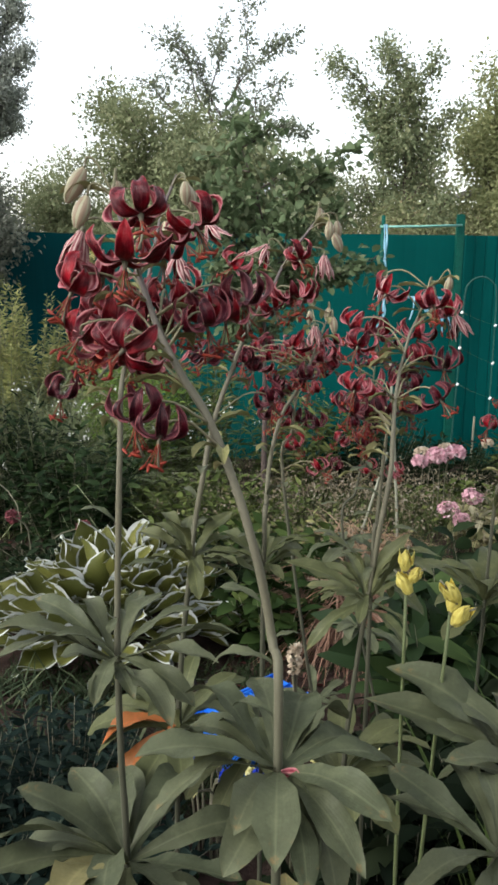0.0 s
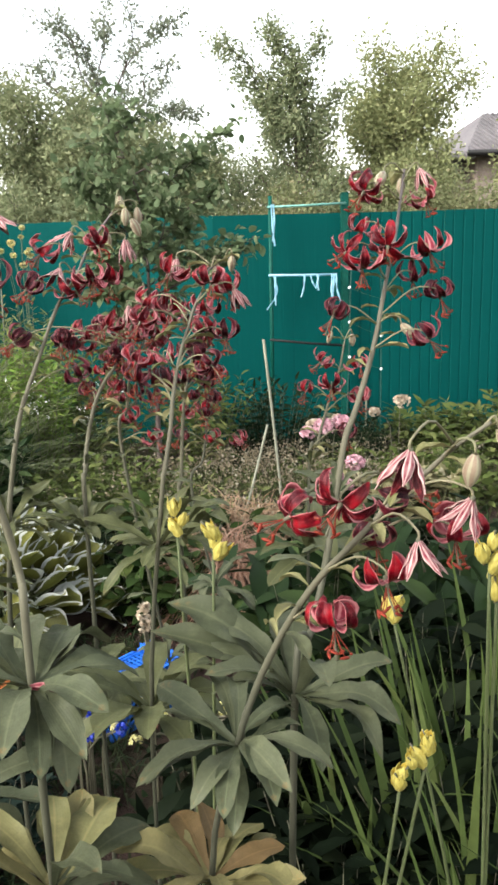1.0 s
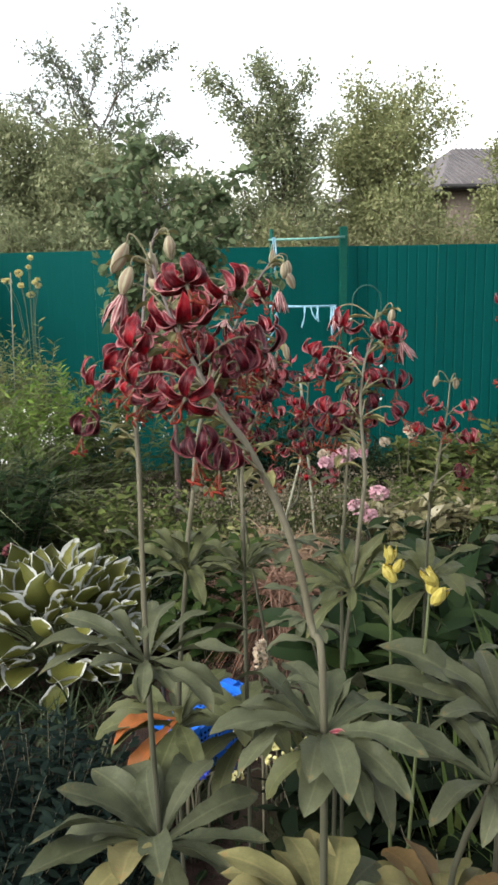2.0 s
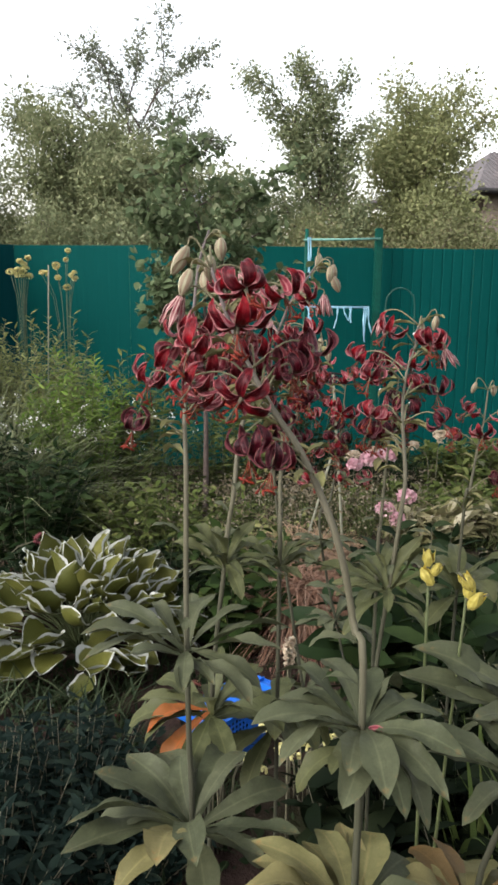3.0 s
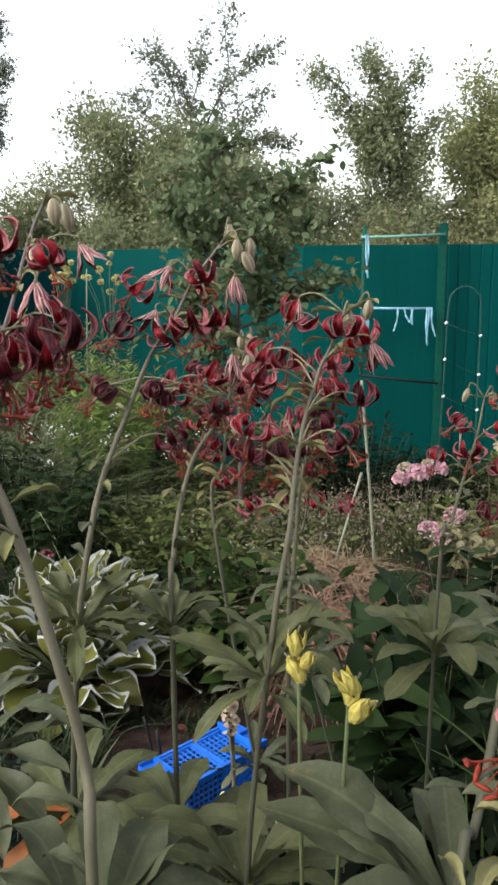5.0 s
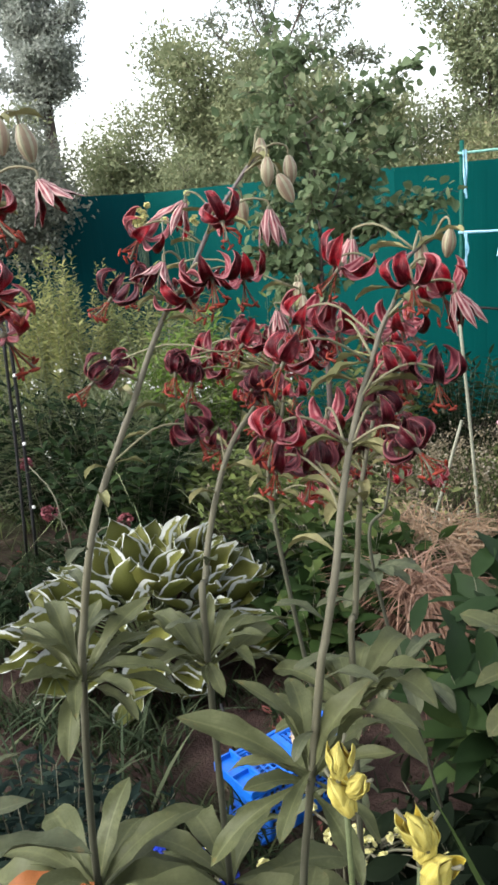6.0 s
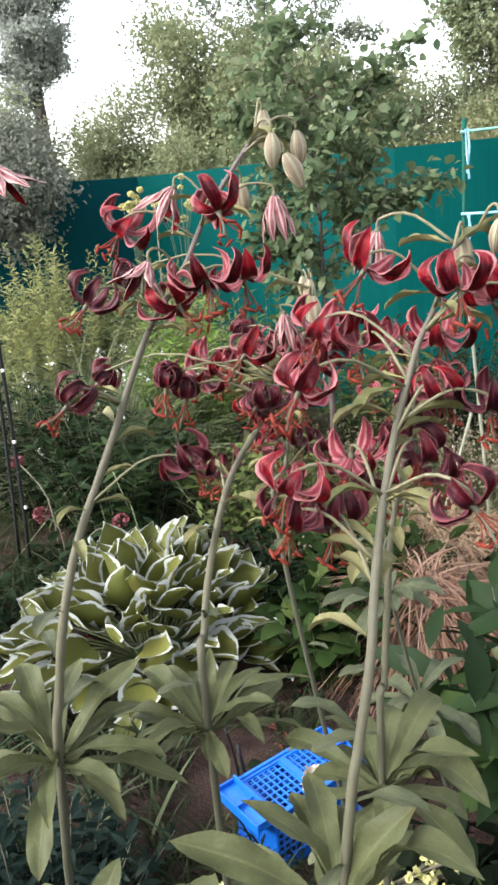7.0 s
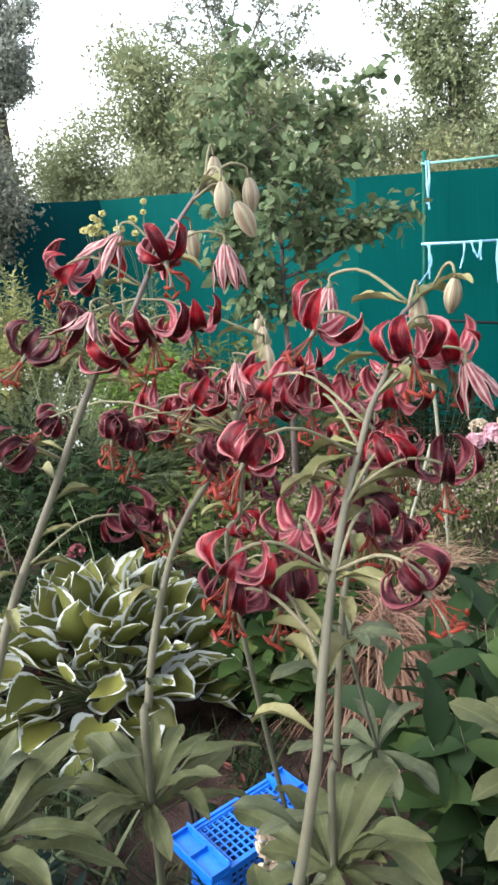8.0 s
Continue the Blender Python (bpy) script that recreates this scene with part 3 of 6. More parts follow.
def core_mesh():
    v, f = [], []
    tube_lists(spline([(0, 0, 0.004), (0, 0, -0.004), (0.001, 0, -0.018), (0.006, 0.002, -0.034)], 6), [0.0022, 0.003, 0.0022, 0.0013, 0.001, 0.001, 0.0018], 6, v, f)
    return mesh_from("flower", v, f)


def bud_mesh(seed):
    """A closed bud: six shallow lobes, fattest below the middle, pointed at the foot."""
    r = np.random.default_rng(seed)
    verts, faces, uvs = [], [], []
    n, m = 18, 10
    length, fat = 0.030 + 0.006 * r.random(), 0.0073 + 0.0018 * r.random()
    for i in range(m + 1):
        s = i / m
        rad = fat * (math.sin(math.pi * (0.07 + 0.88 * s)) ** 0.75)
        for k in range(n + 1):
            a = 2 * math.pi * k / n
            q = rad * (1 + 0.09 * math.cos(3 * a))
            verts.append((q * math.cos(a), q * math.sin(a), -length * s))
            uvs.append(((k / n * 3) % 1.0001, s))
    w = n + 1
    for i in range(m):
        for k in range(n):
            a = i * w + k
            faces.append((a + w, a + w + 1, a + 1, a))
    return mesh_from("bud", verts, faces, uvs=uvs)


STAMENS = [stamen_mesh(k) for k in range(4)]
CORE = core_mesh()
BUDS = [bud_mesh(k) for k in range(4)]


def long_leaf(name, seed, rise, bend, width, fold=0.25, curl=0.0, segs=15):
    """A lance-shaped leaf of length 1 along +x: rising at first, then arching over."""
    r = np.random.default_rng(seed)
    verts, uvs, faces = [], [], []
    x = z = y = 0.0
    ph = r.random() * 6
    for i in range(segs + 1):
        s = i / segs
        a = rise - bend * s ** 1.4
        if i:
            x += math.cos(a) / segs
            z += math.sin(a) / segs
        y = curl * s * s
        q = min(s / 0.70, 1.0)
        w = width * 0.5 * (0.20 + 0.80 * q * q * (3 - 2 * q)) * (1 + 0.06 * math.sin(9 * s + ph) + 0.04 * math.sin(23 * s + 2 * ph))
        if s > 0.64:
            w *= max(1 - ((s - 0.64) / 0.36) ** 2.3, 0.0) ** 0.8
        w = max(w, 0.002)
        for k in range(-3, 4):
            v = k / 3
            h = fold * w * (abs(v) ** 1.3) - 0.20 * w * math.sin(s * 13 + ph + v * 2.4) * abs(v) + 0.07 * w * math.sin(s * 31 + 3 * ph - v * 2) * v * v
            verts.append((x - math.sin(a) * h, y + v * w, z + math.cos(a) * h))
            uvs.append((0.5 + 0.5 * v, s))
    for i in range(segs):
        for k in range(6):
            a = i * 7 + k
            faces.append((a, a + 7, a + 8, a + 1))
    return mesh_from(name, verts, faces, uvs=uvs)


def chord_leaf(seed, arch, width, fold):
    """A leaf whose base lies at the origin and whose tip lies at (1, 0, 0), arching upwards between."""
    me = long_leaf("leaf", seed, 0.0, 0.0, width, fold, 0.0, 16)
    r = np.random.default_rng(900 + seed)
    k = r.uniform(0.9, 1.6)
    sway = r.normal(0, 0.05)
    for v in me.vertices:
        s = v.co.x
        v.co.z += arch * math.sin(math.pi * s ** k)
        v.co.y += sway * math.sin(math.pi * s)
    me.update()
    return me


def leaf_set(name, material, specs, fold=0.25):
    out = []
    for k, (rise, bend, width, curl) in enumerate(specs):
        me = long_leaf(name, k, rise * D2R, bend * D2R, width, fold, curl)
        me.materials.append(material)
        out.append(me)
    return out


SHAPES = [(38, 60, 0.25, 0.05), (28, 56, 0.28, -0.08), (48, 78, 0.24, 0.08), (18, 46, 0.28, -0.05), (38, 92, 0.26, 0.0), (54, 54, 0.23, 0.06)]
LEAVES = leaf_set("leaf", LILY_LEAF, SHAPES)
FRESH_LEAVES = leaf_set("leaf", FRESH_LEAF, SHAPES)
PALE_LEAVES = leaf_set("leaf", PALE_LEAF, SHAPES)
RUSTY_LEAVES = leaf_set("leaf", RUST_LEAF, SHAPES[2:5])
CHORD = {"green": [], "fresh": [], "pale": [], "rusty": []}
for kind, material in (("green", LILY_LEAF), ("fresh", FRESH_LEAF), ("pale", PALE_LEAF), ("rusty", RUST_LEAF)):
    for k in range(6):
        me = chord_leaf(k, (0.06, 0.12, 0.18, 0.10, 0.15, 0.22)[k], (0.27, 0.31, 0.25, 0.29, 0.26, 0.30)[k], 0.3)
        me.materials.append(material)
        CHORD[kind].append(me)
BRACTS = leaf_set("bract", BRACT, [(30, 55, 0.25, 0.1), (18, 40, 0.28, -0.14), (38, 90, 0.24, 0.08), (8, 50, 0.28, 0.1)], 0.8)


def stem_at(path, z):
    for a, b in zip(path, path[1:]):
        if a.z <= z <= b.z:
            return a.lerp(b, (z - a.z) / max(b.z - a.z, 1e-6))
    return path[-1].copy()


def flower(lily, kind, at, away, rng, scale=1.0):
    """One flower under its lily, nodding outwards from the stem."""
    lean = {"b": 14, "h": 22, "o": 34, "x": 30}[kind] + rng.normal(0, 20)
    lean *= 1 - 0.9 * max(0.0, away.normalized().y)
    yaw = math.atan2(away.y, away.x)
    turn = Matrix.Rotation(yaw, 4, "Z") @ Matrix.Rotation(-lean * D2R, 4, "Y") @ Matrix.Rotation(rng.random() * 6.3, 4, "Z")
    place = Matrix.Translation(at) @ turn @ Matrix.Scale(scale * rng.uniform(0.9, 1.1), 4)
    if kind == "b":
        return part("bud", BUDS[rng.integers(4)], BUD, lily, "closed greenish cream bud with reddish ribs", place)
    head = part("flower", CORE, PEDICEL, lily, {"h": "half-open flower, pale pink outside with red stripes", "o": "open dark red flower with recurved petals", "x": "fading purple-black flower with curled petals"}[kind], place)
    sets = {"h": BELL_SETS, "o": OPEN_SETS, "x": FADED_SETS}[kind]
    pool = sets[rng.integers(len(sets))]
    for k in range(6):
        part("petal", pool[rng.integers(len(pool))], None, head, at=pose(0, 0, -0.0012 * (k % 2), 0, 0, 60 * k + rng.normal(0, 5)))
    if kind != "h":
        part("stamen_tuft", STAMENS[rng.integers(4)], STAMEN, head)
    return head


def make_lily(label, plan, seed, thick=0.0058, size=1.0, pale_low=0.0, rusty=0, slim=1.0, young=False):
    rng = np.random.default_rng(seed)
    root = Vector(plan["stem"][0])
    lily = thing("lily", label, "lily", root, "tall lilies in the bed")
    pts = [Vector(p) - root for p in plan["stem"]]
    path = spline(pts, 44)
    radii = [thick * (0.86 - 0.50 * (i / 44) ** 1.8) * (1 + 0.04 * math.sin(i * 2.1)) for i in range(45)]
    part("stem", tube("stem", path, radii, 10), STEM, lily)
    for kind, x, y, z in plan["flowers"]:
        p = Vector((x, y, z)) - root
        node = stem_at(path, p.z - (0.004 if kind != "b" else -0.012) + rng.normal(0, 0.005))
        away = (p - node) * Vector((1, 1, 0))
        if away.length < 0.012:
            away = Vector((rng.normal(), rng.normal(), 0)).normalized() * 0.02
        top = p + Vector((0, 0, 0.014 * size if kind != "b" else 0.016))
        mid = node + away * 0.55 + Vector((0, 0, max(top.z - node.z, 0) * 0.7 + 0.008 + 0.12 * away.length))
        neck = top + Vector((0, 0, 0.010)) - away.normalized() * 0.003
        part("pedicel", tube("pedicel", spline([node, mid, neck, top], 10), [0.0014 - 0.0003 * k / 10 for k in range(11)], 6), LILY_PEDICEL, lily)
        flower(lily, kind, top, away, rng, size * (0.9 if kind == "h" else 1.0))
        yaw = math.degrees(math.atan2(away.y, away.x)) + rng.normal(0, 14)
        s = rng.uniform(0.032, 0.056)
        part("bract", BRACTS[rng.integers(4)], None, lily, at=pose(*(node + away * 0.05), 0, 0, yaw) @ Matrix.Scale(s, 4))
    wide = slim
    for w, (z, count, length, *lifted) in enumerate(plan["whorls"]):
        slim = wide if w == 0 else max(wide, 0.8 if young and w == 0 else 1.1)
        c = stem_at(path, z - root.z)
        first = rng.random() * 360
        tips = plan.get("tips", {}).get(w, [])
        for k, tip in enumerate(tips):
            d = Vector(tip) - root - c
            kind = "rusty" if w and k < rusty else "pale" if rng.random() < pale_low * w else "fresh" if young else "green"
            side = Vector((0, 0, 1)).cross(d).normalized()
            turn = Matrix((d.normalized(), side, d.normalized().cross(side))).transposed().to_4x4()
            me = CHORD[kind][rng.integers(6)]
            part("leaf", me, None, lily, at=Matrix.Translation(c) @ turn @ Matrix.Rotation(rng.normal(0, 0.25), 4, "X") @ Matrix.Diagonal((d.length, d.length * slim * rng.uniform(0.85, 1.12), d.length, 1)))
        if tips:
            count = 9 if young else 6
            length *= 0.8
        count += 0 if tips else 5
        for k in range(count):
            pool = PALE_LEAVES if rng.random() < pale_low * w else FRESH_LEAVES if young else LEAVES
            if w and k < rusty:
                pool = RUSTY_LEAVES
            s = length * rng.uniform(0.85, 1.18)
            me = pool[rng.integers(len(pool))]
            lift = Vector((0, 0, rng.uniform(-0.012, 0.012)))
            part("leaf", me, None, lily, at=pose(*(c + lift), rng.normal(0, 9), rng.normal(6, 12) - (lifted[0] if lifted else 0), first + 360 * k / count + rng.normal(0, 7)) @ Matrix.Diagonal((s, s * slim, s, 1)))
    low = min(f[3] for f in plan["flowers"]) - root.z
    for k in range(6):
        c = stem_at(path, low - 0.03 + 0.022 * k)
        part("bract", BRACTS[(2, 2, 0, 2, 1, 2, 3)[k]], None, lily, "drooping yellow-green leaf", pose(*c, 0, 0, rng.random() * 360) @ Matrix.Scale(rng.uniform(0.035, 0.064), 4))
    top_z = path[-1].z
    for k in range(3):
        z = plan["whorls"][0][0] - root.z + (0.3 + 0.3 * k) * (min(1.12, top_z) - plan["whorls"][0][0] + root.z) * 0.8
        c = stem_at(path, z)
        part("leaf", LEAVES[rng.integers(6)], None, lily, at=pose(*c, 0, 0, rng.random() * 360) @ Matrix.Scale(0.06 * rng.uniform(0.7, 1.2), 4))
    return lily


LEANING = dict(
    stem=[(0.03, 0.64, 0), (0.033, 0.62, 0.912), (0.026, 0.65, 1.032), (0.004, 0.655, 1.135), (-0.03, 0.685, 1.221), (-0.057, 0.7, 1.263), (-0.08, 0.715, 1.303), (-0.096, 0.742, 1.338), (-0.113, 0.755, 1.38), (-0.129, 0.77, 1.43)],
    whorls=[(0.915, 11, 0.145), (0.655, 9, 0.15)],
    tips={0: [(-0.073, 0.554, 0.92), (-0.005, 0.529, 0.922), (0.027, 0.496, 0.917), (0.054, 0.517, 0.877), (0.079, 0.518, 0.86), (0.099, 0.517, 0.894), (-0.063, 0.7, 0.906), (0.121, 0.534, 0.932), (-0.059, 0.7, 0.946), (0.012, 0.741, 0.942), (0.064, 0.742, 0.923), (0.109, 0.719, 0.908), (0.126, 0.7, 0.889)], 1: [(-0.084, 0.695, 0.72), (-0.109, 0.618, 0.707), (-0.078, 0.727, 0.663), (0.051, 0.773, 0.676), (0.071, 0.77, 0.668), (0.093, 0.762, 0.666), (0.134, 0.735, 0.644), (0.101, 0.534, 0.752), (0.0, 0.772, 0.651), (-0.028, 0.497, 0.704), (0.055, 0.483, 0.696)]},
    flowers=[('b', -0.156, 0.77, 1.438), ('b', -0.153, 0.765, 1.412), ('b', -0.129, 0.79, 1.429), ('h', -0.163, 0.786, 1.383), ('o', -0.095, 0.709, 1.393), ('o', -0.106, 0.687, 1.353), ('o', -0.156, 0.704, 1.328), ('o', -0.153, 0.719, 1.286), ('o', -0.104, 0.656, 1.278), ('x', -0.095, 0.654, 1.219), ('x', -0.072, 0.64, 1.207), ('o', -0.137, 0.763, 1.299), ('o', -0.049, 0.737, 1.387), ('x', -0.038, 0.733, 1.297), ('o', -0.081, 0.784, 1.315), ('o', -0.059, 0.764, 1.3), ('o', -0.021, 0.774, 1.299), ('o', -0.095, 0.761, 1.291), ('x', -0.004, 0.775, 1.316), ('o', -0.143, 0.783, 1.342), ('o', -0.084, 0.789, 1.359), ('o', -0.142, 0.741, 1.265)],
)
UPRIGHT = dict(
    stem=[(-0.15, 0.88, 0), (-0.151, 0.875, 0.602), (-0.155, 0.874, 0.748), (-0.157, 0.879, 0.891), (-0.157, 0.897, 1.006), (-0.155, 0.922, 1.15), (-0.155, 0.96, 1.235), (-0.139, 1.07, 1.34), (-0.125, 1.14, 1.44), (-0.106, 1.17, 1.497)],
    whorls=[(0.885, 10, 0.15), (0.6, 12, 0.17)],
    tips={0: [(-0.302, 0.836, 0.904), (-0.305, 0.85, 0.937), (-0.278, 0.95, 0.937), (-0.23, 0.964, 0.927), (-0.166, 0.774, 0.887), (-0.123, 0.796, 0.882), (-0.077, 0.753, 0.874), (-0.028, 0.81, 0.921), (-0.006, 0.895, 0.915), (-0.105, 0.996, 0.928), (-0.145, 1.007, 0.927)], 1: [(-0.297, 0.895, 0.695), (-0.254, 1.009, 0.646), (-0.334, 0.842, 0.648), (-0.34, 0.816, 0.622), (-0.152, 0.715, 0.671), (-0.147, 1.049, 0.585), (-0.078, 1.033, 0.617), (0.001, 0.8, 0.641), (0.008, 0.948, 0.612), (-0.061, 0.737, 0.659), (-0.204, 0.723, 0.67), (-0.194, 1.043, 0.623)]},
    flowers=[('b', -0.09, 1.124, 1.467), ('b', -0.09, 1.174, 1.467), ('b', -0.117, 1.122, 1.414), ('h', -0.059, 1.121, 1.413), ('h', -0.094, 1.039, 1.368), ('o', -0.089, 1.084, 1.388), ('o', -0.071, 1.02, 1.321), ('o', -0.083, 0.976, 1.289), ('o', -0.132, 1.034, 1.287), ('o', -0.156, 1.087, 1.318), ('x', -0.229, 0.942, 1.195), ('o', -0.11, 0.987, 1.228), ('o', -0.145, 0.965, 1.24), ('o', -0.184, 1.003, 1.276), ('o', -0.204, 0.985, 1.259), ('o', -0.082, 1.053, 1.285)],
)
ARCHING = dict(
    stem=[(-0.11, 1.12, 0), (-0.107, 1.117, 0.638), (-0.083, 1.11, 0.935), (-0.078, 1.12, 0.989), (-0.066, 1.13, 1.06), (-0.058, 1.165, 1.112), (-0.045, 1.21, 1.158), (-0.03, 1.235, 1.198), (-0.011, 1.26, 1.25), (0.009, 1.28, 1.293), (0.033, 1.3, 1.326), (0.057, 1.32, 1.375), (0.081, 1.325, 1.409), (0.11, 1.335, 1.446)],
    whorls=[(0.928, 11, 0.125, 14), (0.64, 10, 0.15)],
    tips={0: [(-0.146, 1.192, 0.979), (-0.175, 1.175, 0.953), (-0.112, 1.044, 1.018), (-0.099, 1.015, 0.99), (-0.059, 1.023, 0.942), (-0.011, 1.057, 0.946), (0.029, 1.115, 0.905), (-0.022, 1.187, 0.987), (-0.056, 1.198, 0.919), (-0.093, 1.217, 0.969), (-0.1, 1.197, 0.953), (-0.043, 1.199, 0.893)]},
    flowers=[('b', 0.118, 1.355, 1.453), ('b', 0.129, 1.3, 1.428), ('b', 0.148, 1.362, 1.433), ('b', 0.138, 1.326, 1.411), ('b', 0.091, 1.362, 1.39), ('h', 0.031, 1.322, 1.392), ('h', 0.125, 1.33, 1.377), ('o', -0.025, 1.334, 1.36), ('h', 0.013, 1.261, 1.329), ('o', 0.08, 1.267, 1.367), ('o', 0.069, 1.233, 1.314), ('o', 0.09, 1.326, 1.303), ('o', 0.039, 1.249, 1.29), ('x', -0.045, 1.253, 1.298), ('x', -0.067, 1.222, 1.212), ('x', 0.036, 1.237, 1.144)],
)
MIDDLE = dict(
    stem=[(0.03, 1.21, 0), (0.029, 1.21, 0.884), (0.032, 1.23, 0.987), (0.037, 1.27, 1.041), (0.049, 1.31, 1.092), (0.063, 1.34, 1.125), (0.084, 1.37, 1.152), (0.109, 1.4, 1.194), (0.128, 1.42, 1.246), (0.15, 1.45, 1.289)],
    whorls=[(0.885, 10, 0.11, 14), (0.56, 13, 0.16)],
    tips={0: [(-0.049, 1.272, 0.919), (-0.067, 1.243, 0.911), (-0.074, 1.227, 0.892), (0.043, 1.313, 0.902), (0.054, 1.277, 0.904), (0.097, 1.29, 0.891), (0.133, 1.245, 0.924), (0.092, 1.161, 0.911), (0.039, 1.159, 0.891), (-0.003, 1.31, 0.89), (-0.014, 1.126, 0.931)]},
    flowers=[('b', 0.147, 1.456, 1.284), ('b', 0.152, 1.416, 1.269), ('h', 0.119, 1.416, 1.255), ('o', 0.078, 1.371, 1.221), ('o', 0.045, 1.429, 1.193), ('x', 0.009, 1.369, 1.179), ('x', 0.087, 1.351, 1.167), ('x', 0.04, 1.355, 1.098), ('o', 0.139, 1.45, 1.194), ('o', 0.095, 1.465, 1.208), ('x', -0.023, 1.431, 1.182), ('o', 0.015, 1.443, 1.184), ('x', -0.066, 1.45, 1.297), ('x', -0.107, 1.437, 1.189), ('x', -0.008, 1.36, 1.194), ('o', 0.026, 1.444, 1.205), ('x', 0.102, 1.352, 1.168)],
)
STOUT = dict(
    stem=[(0.13, 0.96, 0), (0.137, 0.955, 0.66), (0.171, 0.96, 1.001), (0.18, 0.97, 1.057), (0.19, 0.985, 1.107), (0.195, 1.01, 1.143), (0.201, 1.04, 1.172), (0.208, 1.07, 1.197), (0.217, 1.1, 1.224), (0.227, 1.125, 1.246), (0.238, 1.145, 1.275), (0.255, 1.165, 1.304), (0.265, 1.19, 1.333), (0.305, 1.25, 1.353)],
    whorls=[(0.935, 7, 0.1), (0.665, 11, 0.15, 12)],
    tips={0: [(0.052, 0.97, 0.985), (0.104, 0.963, 1.025), (0.139, 1.06, 0.965), (0.216, 0.958, 1.03), (0.247, 0.918, 1.012), (0.08, 0.92, 0.881), (0.086, 1.021, 0.93), (0.126, 1.049, 0.956), (0.217, 0.932, 0.896), (0.208, 1.048, 0.92)]},
    flowers=[('b', 0.309, 1.213, 1.341), ('b', 0.282, 1.217, 1.33), ('b', 0.289, 1.205, 1.303), ('h', 0.215, 1.233, 1.341), ('o', 0.203, 1.158, 1.319), ('o', 0.264, 1.115, 1.304), ('o', 0.296, 1.173, 1.287), ('h', 0.306, 1.155, 1.289), ('o', 0.197, 1.183, 1.257), ('o', 0.165, 1.2, 1.268), ('o', 0.153, 1.076, 1.248), ('o', 0.145, 1.03, 1.195), ('x', 0.256, 1.018, 1.184), ('x', 0.285, 1.123, 1.217), ('o', 0.254, 1.133, 1.227), ('x', 0.233, 1.118, 1.187), ('o', 0.185, 1.109, 1.188), ('x', 0.169, 1.077, 1.149), ('o', 0.26, 1.194, 1.26), ('x', 0.143, 1.051, 1.162)],
)
TALL = dict(
    stem=[(0.32, 0.79, 0), (0.339, 0.785, 0.79), (0.371, 0.84, 0.839), (0.409, 0.9, 0.944), (0.446, 0.965, 1.076), (0.467, 0.99, 1.115), (0.499, 1.03, 1.18), (0.52, 1.06, 1.231), (0.556, 1.13, 1.319), (0.588, 1.19, 1.395), (0.618, 1.25, 1.494)],
    whorls=[(0.78, 11, 0.14), (1.0, 6, 0.07)],
    tips={0: [(0.174, 0.866, 0.889), (0.148, 0.852, 0.855), (0.229, 0.856, 0.871), (0.261, 0.844, 0.854), (0.326, 0.922, 0.825), (0.356, 0.914, 0.843), (0.48, 0.81, 0.804), (0.362, 0.666, 0.859), (0.43, 0.678, 0.746), (0.463, 0.711, 0.77), (0.206, 0.839, 0.828), (0.218, 0.74, 0.846)]},
    flowers=[('b', 0.57, 1.205, 1.469), ('b', 0.616, 1.263, 1.465), ('h', 0.641, 1.241, 1.479), ('o', 0.528, 1.176, 1.438), ('o', 0.641, 1.21, 1.427), ('o', 0.53, 1.197, 1.379), ('o', 0.483, 1.107, 1.341), ('o', 0.502, 1.08, 1.319), ('o', 0.546, 1.093, 1.348), ('o', 0.623, 1.128, 1.341), ('x', 0.45, 1.052, 1.246), ('x', 0.638, 1.109, 1.268), ('x', 0.589, 1.017, 1.209), ('b', 0.559, 1.058, 1.228), ('x', 0.605, 1.151, 1.296)],
)
SLIGHT = dict(
    stem=[(0.46, 1.43, 0), (0.474, 1.43, 0.877), (0.498, 1.46, 0.958), (0.541, 1.53, 1.045), (0.573, 1.58, 1.101), (0.595, 1.62, 1.164)],
    whorls=[(0.92, 1, 0.06, 12), (0.73, 9, 0.14, 12)],
    tips={},
    flowers=[('b', 0.564, 1.62, 1.167), ('b', 0.616, 1.636, 1.158), ('o', 0.532, 1.584, 1.107), ('o', 0.612, 1.548, 1.099), ('o', 0.49, 1.553, 1.048), ('o', 0.539, 1.505, 1.062), ('o', 0.611, 1.535, 1.026), ('x', 0.565, 1.462, 0.961)],
)
